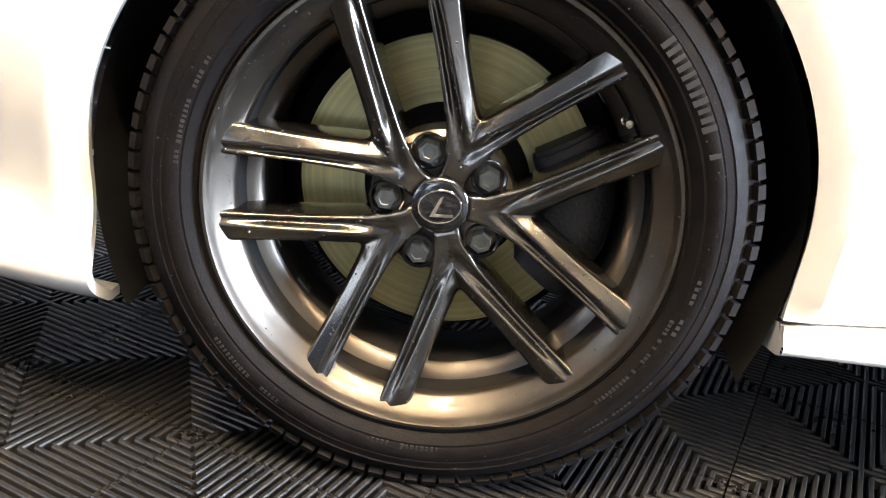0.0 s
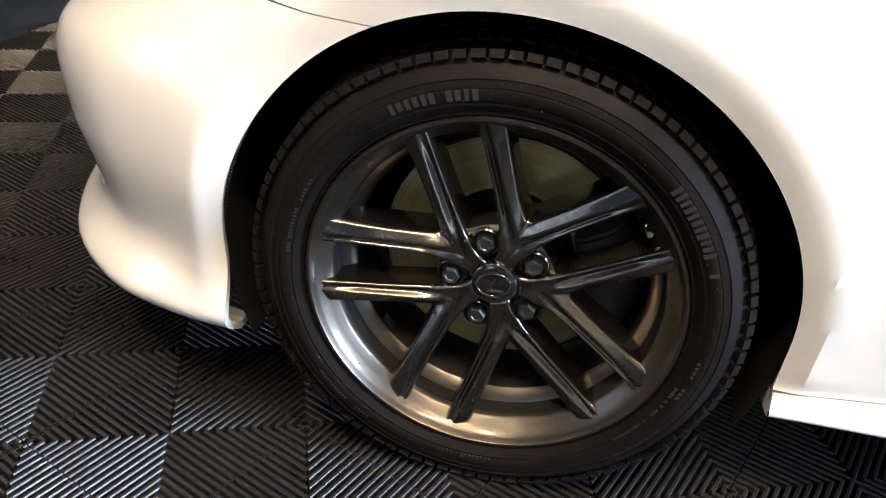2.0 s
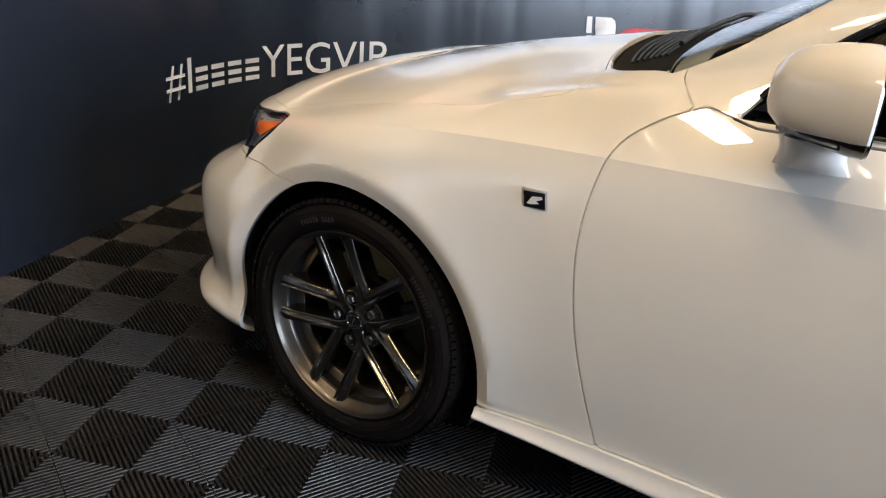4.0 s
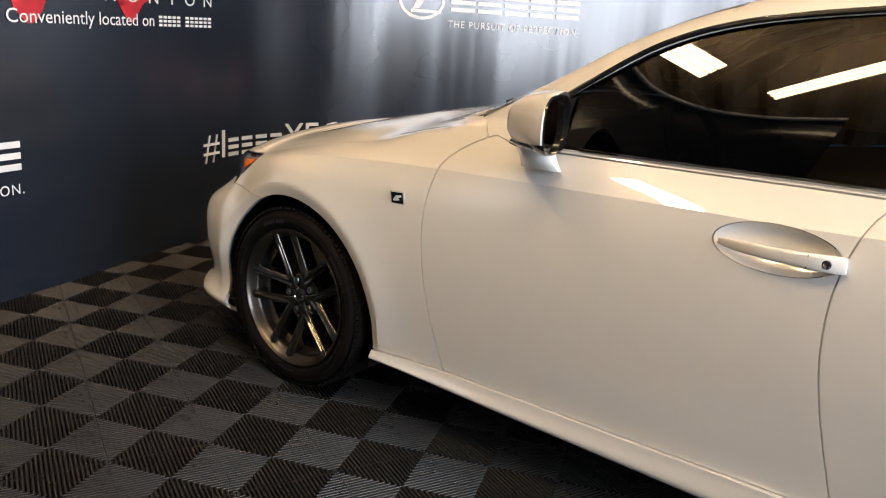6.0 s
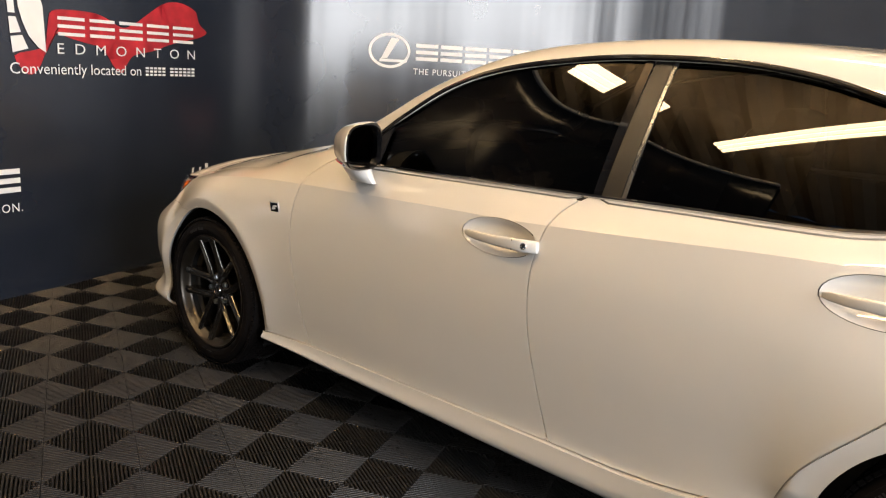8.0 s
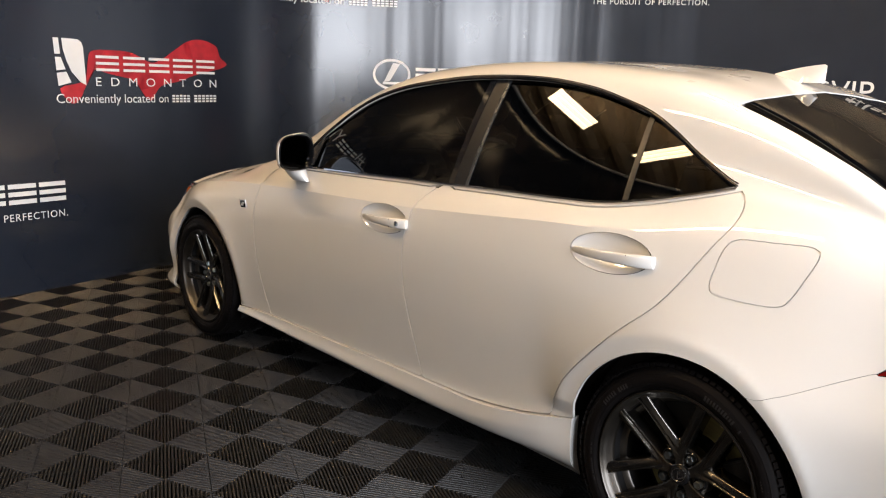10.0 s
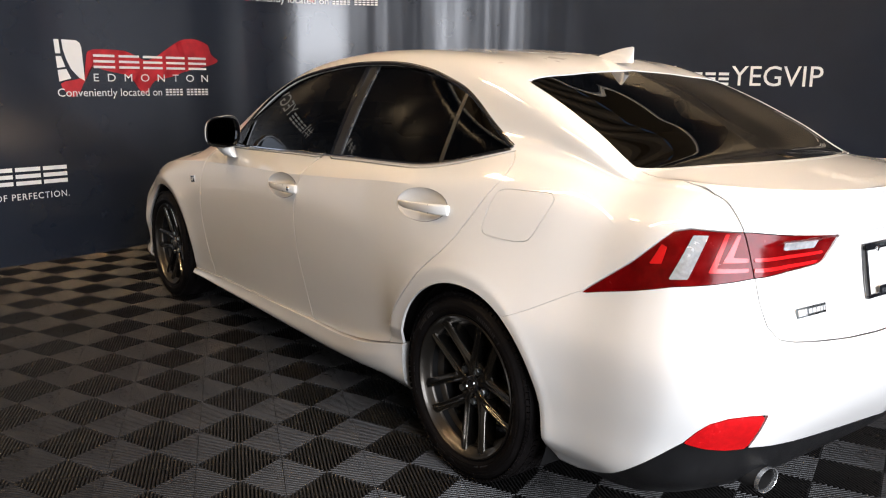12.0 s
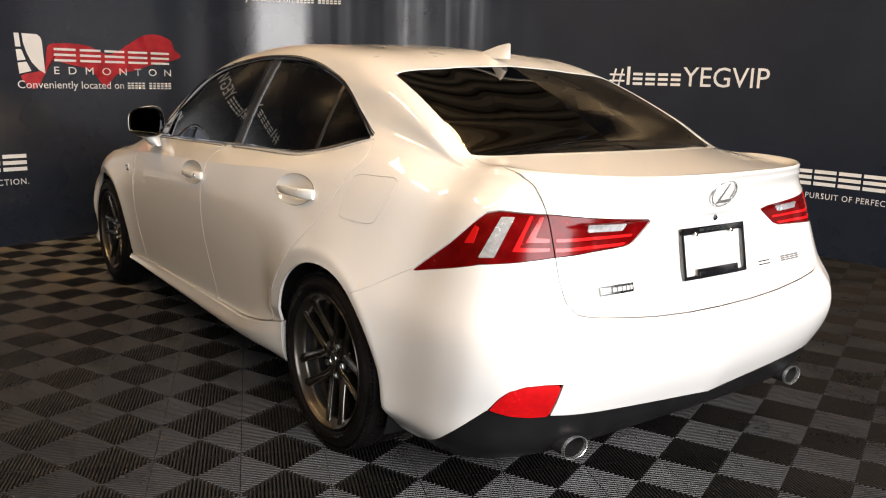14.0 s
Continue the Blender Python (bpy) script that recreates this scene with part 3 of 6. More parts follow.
belt, sill, g_front, g_mid, g_rear = (spline(c, 5) for c in (BELT, SILL_LINE, GAP_FRONT, GAP_MID, GAP_REAR))
DLO = np.concatenate([belt[:-1], spline(DLO_TOP, 5)[:-1]])


def between(c, x0, x1):
    return c[(c[:, 0] > x0) & (c[:, 0] < x1)]


FRONT_DOOR = np.concatenate([g_front, between(sill, 0.66, 1.72), g_mid, between(belt, 0.80, 1.76)[::-1] - (0, 0.012)])
REAR_DOOR = np.concatenate([g_mid[::-1], between(sill, 1.75, 2.35), g_rear, between(belt, 1.78, 2.80)[::-1] - (0, 0.012)])
FUEL = rounded(((2.845, 0.945), (2.87, 0.968), (2.96, 0.972), (3.045, 0.974), (3.068, 0.955), (3.05, 0.895), (3.025, 0.84), (2.995, 0.826), (2.92, 0.824), (2.85, 0.83), (2.832, 0.85), (2.836, 0.90)))
ARCHES = ((0.000, 0.310, 0.362), (2.806, 0.310, 0.355))


CUPS = ((1.527, 0.838, 0.132, 0.051), (2.528, 0.881, 0.128, 0.053))  # middle and half sizes of the handle recesses


def fields(surface):
    """The fields that cut the surface into panels (positive inside each panel)."""
    v, n, k, _ = surface
    x, y, z = v[:, 0], np.abs(v[:, 1]), v[:, 2]
    w = x - y
    out = {}
    arch = np.full(len(x), 1e9)
    for ax, az, r in ARCHES:
        arch = np.minimum(arch, np.where(y > 0.4, np.hypot(x - ax, np.maximum(z - az, 0)) - r, 1e9))
    out["arch"] = arch
    side = np.where(y > 0.5, 0.0, -9.0)
    out["dlo"] = polygon_field(DLO, x, z) + side
    out["front_door"] = polygon_field(FRONT_DOOR, x, z) + side
    out["rear_door"] = polygon_field(REAR_DOOR, x, z) + side
    out["fuel"] = polygon_field(FUEL, x, z) + side
    cup = np.full(len(x), -9.0)
    for cx, cz, rx, rz in CUPS:
        cup = np.maximum(cup, (1 - np.hypot((x - cx) / rx, (z - cz) / rz)) * rz)
    out["cup"] = cup + side
    sx = np.interp(x, sill[:, 0], sill[:, 1])
    out["sill"] = np.minimum(np.minimum(sx - z, x - 0.30), 2.56 - x)
    yy = (y / 0.65) ** 2
    out["shield"] = np.minimum.reduce([(k - np.interp(x, (0.6, 0.64, 0.72, 0.79, 0.86), (9.1, 9.3, 9.65, 9.95, 10.18))) * 0.2, x - (0.595 + 0.02 * yy), 1.235 + 0.05 * yy - x])
    out["cowl"] = np.minimum.reduce([np.interp(x, (0.38, 0.43, 0.455, 0.49, 0.53, 0.57, 0.61, 0.66), (0.40, 0.52, 0.58, 0.625, 0.656, 0.682, 0.702, 0.716)) - y, x - (0.34 + 0.33 * y * y), 0.591 + 0.02 * yy - x])
    side_f, back_f = (k - 8.02) * 0.15, np.minimum(0.334 + 0.33 * y * y, 0.448) - x
    out["hood"] = 0.5 * (side_f + back_f - np.sqrt((side_f - back_f) ** 2 + 0.0012))
    out["rear_glass"] = np.minimum.reduce([np.interp(x, (2.70, 3.224), (0.542, 0.588)) - y, x - (2.70 + 0.01 * (y / 0.54) ** 2), 3.385 - 0.155 * (y / 0.58) ** 2 - x])
    ylid = np.interp(x, (3.2, 3.44, 3.7), (0.585, 0.622, 0.622))
    lid = polygon_field(LID, y / ylid * 0.622, z)
    out["lid"] = np.minimum(np.where(x > 3.2, lid, -9.0), x - (3.405 - 0.155 * (y / 0.58) ** 2))
    out["tail"] = polygon_field(TAIL, w, z) + np.where(x > 2.9, 0.0, -9.0)
    out["head"] = polygon_field(HEAD, x + y * 0.35, z) + np.where(x < 0.1, 0.0, -9.0)
    seam = np.interp(w, (2.114, 2.208, 2.426, 2.741, 3.032, 3.3), (0.612, 0.643, 0.728, 0.798, 0.828, 0.84))
    out["rear_bumper"] = np.minimum(seam - z, x - 2.9) + np.where(x > 2.9, 0.0, -9.0)
    out["valance"] = np.where(x > 3.0, np.interp(w, (2.3, 2.52, 2.647, 2.805, 3.034, 3.33, 3.75), (0.08, 0.21, 0.299, 0.403, 0.387, 0.367, 0.33)) - z, -9.0)
    out["reflector"] = polygon_field(REFLECTOR, w, z) + np.where(x > 3.0, 0.0, -9.0)
    fseam = np.interp(x, (-0.9, -0.36, -0.15), (0.655, 0.645, 0.636))
    out["front_bumper"] = np.where(x < 0.0, np.minimum(fseam - z, -0.05 - x), -9.0)
    out["front_door_zone"] = polygon_field(np.concatenate([[(-0.6, 0.1)], [(-0.6, 1.3)], [(0.652, 1.3)], [(0.654, 1.0)], [(0.700, 0.958)], g_front[3:], [(0.66, 0.1)]]), x, z) + side
    return out


LID = np.array([(-0.63, 2.0), (-0.622, 0.80), (-0.622, 0.757), (-0.614, 0.702), (-0.590, 0.670), (-0.545, 0.659), (-0.445, 0.647), (-0.3, 0.632), (-0.15, 0.6225), (0, 0.619), (0.15, 0.6225), (0.3, 0.632), (0.445, 0.647), (0.545, 0.659), (0.590, 0.670), (0.614, 0.702), (0.622, 0.757), (0.622, 0.80), (0.63, 2.0)])
TAIL = np.array([(2.426, 0.724), (2.598, 0.827), (2.70, 0.897), (2.745, 0.924), (2.80, 0.934), (3.012, 0.931), (3.407, 0.902), (3.405, 0.897), (3.325, 0.838), (3.30, 0.834), (3.032, 0.822), (2.741, 0.792)])
HEAD = np.array([(-0.097, 0.639), (-0.079, 0.664), (-0.055, 0.692), (-0.030, 0.722), (-0.018, 0.744), (-0.022, 0.755), (-0.06, 0.755), (-0.12, 0.751), (-0.262, 0.737), (-0.42, 0.715), (-0.55, 0.68), (-0.45, 0.660), (-0.164, 0.655), (-0.112, 0.664)])
REFLECTOR = np.array([(2.800, 0.398), (2.845, 0.442), (2.882, 0.467), (2.945, 0.486), (3.02, 0.492), (3.085, 0.493), (3.064, 0.44), (3.036, 0.380), (2.96, 0.378), (2.882, 0.384)])

car = new("car")
tagged(car, "white pearl four-door sedan with dark alloy wheels", "car")


def flanged(name, surface, mat, parent, label="", depth=0.010, inset=0.0, side=0, sharp=50):
    """A panel with its edges folded inwards. side: -1 left, 1 right, 0 both."""
    v, n, k, faces = surface
    if side:
        faces = [f for f in faces if sum(v[i][1] for i in f) * side > 0]
    used = sorted({i for f in faces for i in f})
    if not used:
        return None
    where = {o: i for i, o in enumerate(used)}
    verts = [tuple(v[i] - n[i] * inset) for i in used]
    out = [tuple(where[i] for i in f) for f in faces]
    count = {}
    for f in out:
        for a, b in zip(f, f[1:] + f[:1]):
            count[(min(a, b), max(a, b))] = count.get((min(a, b), max(a, b)), 0) + 1
    inner = {}
    for f in list(out):
        for a, b in zip(f, f[1:] + f[:1]):
            if count[(min(a, b), max(a, b))] == 1:
                if abs(verts[a][1]) < 1e-6 and abs(verts[b][1]) < 1e-6:
                    continue
                for i in (a, b):
                    if i not in inner:
                        o = used[i]
                        inner[i] = len(verts)
                        verts.append(tuple(v[o] - n[o] * (inset + depth)))
                out.append((b, a, inner[a], inner[b]))
    bm = bmesh.new()
    bv = [bm.verts.new(p) for p in verts]
    for f in out:
        try:
            bm.faces.new([bv[i] for i in f])
        except ValueError:
            pass
    bmesh.ops.remove_doubles(bm, verts=bm.verts, dist=0.00005)
    return part(name, bm, mat, parent, label, sharp=sharp)


whole = fields(BODY)


def sided(name, surf, mat, label="", **kw):
    return [flanged(name, surf, mat, car, label, side=s, **kw) for s in (-1, 1)]


open_body = clip(BODY, whole["arch"])
OPEN = open_body


FINE = {"fuel": 0.0014, "lid": 0.0017, "hood": 0.0012, "rear_bumper": 0.0005, "front_bumper": 0.0007, "sill": 0.0017, "front_door_zone": 0.0014}


def cut(surf, *terms):
    """The surface inside the named fields, outside those with a minus."""
    for term in terms:
        name = term.lstrip("-")
        gap = FINE.get(name, GAP)
        f = fields(surf)
        surf = clip(surf, -f[name] - gap if term[0] == "-" else f[name] - gap)
    return surf


front_doors = sided("front_door", cut(OPEN, "front_door", "-dlo", "-cup"), PAINT, sharp=17)
rear_doors = sided("rear_door", cut(OPEN, "rear_door", "-dlo", "-cup"), PAINT, sharp=17)
sill_surf = cut(OPEN, "sill")
grow = np.interp(sill_surf[0][:, 0], (0.30, 1.3, 1.9, 2.15, 2.33, 2.44, 2.56), (0.007, 0.008, 0.016, 0.023, 0.015, 0.004, 0.002))
drop = np.interp(sill_surf[0][:, 0], sill[:, 0], sill[:, 1]) - sill_surf[0][:, 2]
sill_surf[0][:, 1] += np.sign(sill_surf[0][:, 1]) * grow * np.clip(1 - (drop - 0.05) / 0.12, 0.3, 1)
sided("sill", sill_surf, PAINT, "white moulded side sill", depth=0.034)
# painted jambs behind the door gaps
whole_open = fields(OPEN)
jamb = clip(OPEN, np.minimum.reduce([0.030 - np.minimum.reduce([np.abs(whole_open[k]) for k in ("front_door", "rear_door", "fuel")] + [np.where((OPEN[0][:, 0] > 0.55) & (OPEN[0][:, 2] > 0.9), np.abs(whole_open["front_door_zone"]), 9.0)]), -whole_open["dlo"] - 0.012, -whole_open["sill"] - 0.004, np.abs(OPEN[0][:, 1]) - 0.6]))
sided("door_jamb", jamb, PAINT, "white painted door jamb", depth=0.002, inset=0.0055)
lid_jamb = clip(OPEN, np.minimum(0.028 - np.abs(whole_open["lid"]), np.where((OPEN[0][:, 0] > 3.2) & (OPEN[0][:, 2] > 0.74), -whole_open["tail"] - 0.004, -9.0)))
flanged("trunk_jamb", lid_jamb, PAINT, car, "white painted trunk jamb", depth=0.002, inset=0.013)
fuel_surf = cut(OPEN, "fuel")
flanged("fuel_door", fuel_surf, PAINT, car, side=-1)
flanged("hood", cut(OPEN, "hood", "-head"), PAINT, car)
flanged("cowl", cut(OPEN, "cowl"), DARK, car, "black plastic cowl grille", inset=0.012)
flanged("windscreen", cut(OPEN, "shield"), SHIELD, car, "clear windscreen", depth=0.004)
flanged("rear_window", cut(OPEN, "rear_glass"), TINT, car, "dark tinted rear window", depth=0.004, inset=0.002)
trunk_lid = flanged("trunk_lid", cut(OPEN, "lid", "-tail"), PAINT, car)
flanged("rear_bumper", cut(OPEN, "rear_bumper", "-lid", "-tail", "-valance", "-reflector"), PAINT, car)
flanged("rear_valance", cut(OPEN, "valance", "-reflector"), BLACK_PLASTIC, car, "black textured lower valance", inset=0.004)
sided("rear_reflector", cut(OPEN, "reflector"), RED_PRISM, "red wedge reflector in the bumper", inset=0.002)
front_bumper = flanged("front_bumper", cut(OPEN, "front_bumper", "-head"), PAINT, car, depth=0.012)
sided("front_fender", cut(OPEN, "front_door_zone", "-front_bumper", "-hood", "-head", "-sill", "-front_door", "-cowl", "-shield"), PAINT, depth=0.012, sharp=17)
flanged("body_shell", cut(OPEN, "-front_door_zone", "-front_door", "-rear_door", "-fuel", "-dlo", "-sill", "-shield", "-cowl", "-hood", "-rear_glass", "-lid", "-tail", "-head", "-rear_bumper", "-front_bumper", "-valance"), PAINT, car)

# ---- wheels ----
# local to a wheel: y = 0 is its middle plane, the outer face looks to -y
TYRE_R = 0.3165


def spoke_surface():
    """The face of one Y spoke as a relief: a trunk from the hub and two arms, each with two ridges and a valley between them."""
    nx, nz = 176, 192
    r, b = np.meshgrid(np.linspace(0.020, 0.240, nx), np.linspace(-0.122, 0.122, nz), indexing="ij")
    side = np.abs(b)
    p0, p1 = np.array((0.066, 0.001)), np.array((0.2185, 0.1000))
    axis = (p1 - p0) / np.linalg.norm(p1 - p0)
    along = ((r - p0[0]) * axis[0] + (side - p0[1]) * axis[1])
    t = np.clip(along / np.linalg.norm(p1 - p0), 0, 1)
    lateral = (side - p0[1]) * axis[0] - (r - p0[0]) * axis[1]
    half = 0.0192 - 0.0026 * np.sin(np.pi * np.clip(t * 1.05, 0, 1)) - 0.0010 * t
    over = np.maximum(np.maximum(along - 0.1765, -along), 0)
    arm = half - np.hypot(lateral, over)
    arm_far = half - np.hypot((-side - p0[1]) * axis[0] - (r - p0[0]) * axis[1], np.maximum(0, -((r - p0[0]) * axis[0] + (-side - p0[1]) * axis[1])))
    trunk = np.interp(r, (0.02, 0.035, 0.05, 0.065, 0.080), (0.0155, 0.0155, 0.017, 0.021, 0.024)) - side
    trunk = np.minimum(trunk, 0.078 - r)

    def blend(p, q, w):
        h = np.clip(0.5 + 0.5 * (p - q) / w, 0, 1)
        return q + (p - q) * h + w * h * (1 - h)

    inside = blend(blend(arm, arm_far, 0.010), trunk, 0.010)
    face = np.interp(r, (0.02, 0.032, 0.06, 0.08, 0.11, 0.15, 0.19, 0.225, 0.24), (-0.061, -0.0655, -0.0675, -0.0695, -0.0755, -0.0835, -0.0910, -0.0965, -0.0975))
    e = np.clip(inside / 0.0050, 0, 1)
    edge = 0.0105 * (1 - np.sqrt(np.maximum(0, 1 - (1 - e) ** 2.3)))
    u = lateral / half
    fade = np.clip((r - 0.050) / 0.05, 0, 1)
    ridge = -0.22 + 0.40 * t
    slope = (ridge - u) / (1 + ridge)
    bevel = 0.0075 * (slope + np.sqrt(slope ** 2 + 0.012)) * fade * (1 - 0.55 * t)
    across = ease(0.5 + ((u - ridge) / (0.86 - ridge) - 0.5) * 0.86)
    valley = (0.0072 * np.sin(np.pi * across) ** 1.4 + 0.0030 * across) * fade * np.clip((1.02 - t) / 0.35, 0, 1)
    fork = 0.0030 * np.exp(-(side / 0.010) ** 2) * np.clip((r - 0.034) / 0.03, 0, 1) * np.clip((0.115 - r) / 0.03, 0, 1)
    y = face + edge + valley + bevel + fork
    v = np.stack([r, y, b], axis=2).reshape(-1, 3)
    faces = [(i * nz + j, i * nz + j + 1, (i + 1) * nz + j + 1, (i + 1) * nz + j) for i in range(nx - 1) for j in range(nz - 1)]
    n = np.tile((0.0, -1.0, 0.0), (len(v), 1))
    return clip((v, n, np.zeros(len(v)), faces), inside.reshape(-1) - 0.0004)


def hex_bm(radius, y0, y1, dome):
    bm = bmesh.new()
    rings = []
    for r, y in ((radius, y0), (radius, y1), (radius * 0.86, y1 - dome), (radius * 0.55, y1 - dome), (radius * 0.5, y1 - dome + 0.0015)):
        rings.append([bm.verts.new((r * math.cos(radians(60 * i)), y, r * math.sin(radians(60 * i)))) for i in range(6)])
    for a, b in zip(rings, rings[1:]):
        for i in range(6):
            bm.faces.new((a[i], a[(i + 1) % 6], b[(i + 1) % 6], b[i]))
    bm.faces.new(rings[-1])
    return bm


def tyre_bm():
    half = [(0.2375, -0.098), (0.2405, -0.1035), (0.2425, -0.1055), (0.245, -0.1040), (0.249, -0.1075), (0.2555, -0.1125), (0.258, -0.1124), (0.2595, -0.1135), (0.266, -0.1150), (0.273, -0.1152), (0.2745, -0.1144), (0.276, -0.1148),
            (0.284, -0.1125), (0.2855, -0.1132), (0.287, -0.1120), (0.296, -0.1065), (0.303, -0.0985), (0.3085, -0.090), (0.3135, -0.078), (0.3150, -0.062), (0.3085, -0.060), (0.3085, -0.053), (0.3158, -0.051), (0.3163, -0.020), (0.3090, -0.018), (0.3090, -0.010), (TYRE_R, -0.008)]
    return lathe_bm(half + [(r, -y) for r, y in half[::-1]], 120)


def lug_bm():
    """Shoulder blocks of the tread all round, both sides."""
    bm = bmesh.new()
    for side in (-1, 1):
        for i in range(96):
            a = 360 / 96 * i + (0 if side < 0 else 2.4)
            m = pose(0, 0, 0, 0, -a, 0) @ pose(0.3008, side * 0.0876, 0, 0, 0, side * -30)
            bmesh.ops.create_cube(bm, size=1.0, matrix=m @ Matrix.Diagonal((0.0095, 0.038, 0.0142 + 0.0012 * ((i * 7) % 3), 1)))
        for i in range(84):
            for y, turn in ((0.058, 14), (0.022, -10)):
                m = pose(0, 0, 0, 0, -(360 / 84 * i + y * 40), 0) @ pose(0.3158, side * y, 0, 0, 0, 0) @ pose(0, 0, 0, turn * side, 0, 0)
                bmesh.ops.create_cube(bm, size=1.0, matrix=m @ Matrix.Diagonal((0.0036, 0.026, 0.0150, 1)))
    return bm


def drops_bm(spokes, spin):
    """Beads of water on the spokes, the rim's lip and the tyre wall."""
    rnd = random.Random(11)
    verts, faces = [], []

    def bead(p, r):
        b = len(verts)
        for ring, lift in ((1.0, 0.0), (0.72, 0.45)):
            for i in range(6):
                a = math.pi / 3 * i
                verts.append((p[0] + r * ring * math.cos(a), p[1] - r * lift, p[2] + r * ring * math.sin(a)))
        verts.append((p[0], p[1] - r * 0.62, p[2]))
        for i in range(6):
            j = (i + 1) % 6
            faces.append((b + i, b + j, b + 6 + j, b + 6 + i))
            faces.append((b + 6 + i, b + 6 + j, b + 12))

    for i in range(5):
        m = pose(0, 0, 0, 0, -(spin + 72 * i), 0)
        for _ in range(85):
            bead(m @ Vector(spokes[rnd.randrange(len(spokes))]), 0.0005 + 0.0011 * rnd.random() ** 2)
    for _ in range(620):
        a = rnd.uniform(0, 2 * math.pi)
        r = rnd.choice((rnd.uniform(0.2155, 0.2385), rnd.uniform(0.258, 0.292), rnd.uniform(0.258, 0.292)))
        y = float(np.interp(r, (0.2150, 0.2220, 0.2295, 0.2335, 0.2352), (-0.0800, -0.0870, -0.0960, -0.1052, -0.1078))) if r < 0.24 else -0.1150 + abs(r - 0.27) * 0.14 + max(0, r - 0.284) * 0.5
        bead((r * math.cos(a), y, r * math.sin(a)), 0.0004 + 0.0008 * rnd.random() ** 2)
    mesh = bpy.data.meshes.new("water_beads")
    mesh.from_pydata(verts, [], faces)
    bm = bmesh.new()
    bm.from_mesh(mesh)
    bpy.data.meshes.remove(mesh)
    return bm


def marking_bm():
    """Raised bars on the sidewall where the moulded letters stand."""
    bm = bmesh.new()
    rnd = random.Random(4)
    runs = ((20, 14, 0.268, 0.0130, 1.9), (-20, 9, 0.2655, 0.0075, 1.6), (-44, 26, 0.256, 0.0042, 1.05), (-50, 18, 0.277, 0.0036, 1.05), (150, 22, 0.262, 0.0050, 1.15), (215, 20, 0.270, 0.0046, 1.1), (96, 12, 0.268, 0.0120, 2.1), (260, 14, 0.260, 0.0045, 1.2))
    for start, count, radius, height, step in runs:
        for i in range(count):
            if rnd.random() < 0.16:
                continue
            m = pose(0, 0, 0, 0, -(start + i * step), 0) @ pose(radius, -0.1148 + abs(radius - 0.27) * 0.14, 0)
            bmesh.ops.create_cube(bm, size=1.0, matrix=m @ Matrix.Diagonal((height * (0.8 + 0.3 * rnd.random()), 0.0016, radius * radians(step) * (0.45 + 0.25 * rnd.random()), 1)))
    return bm


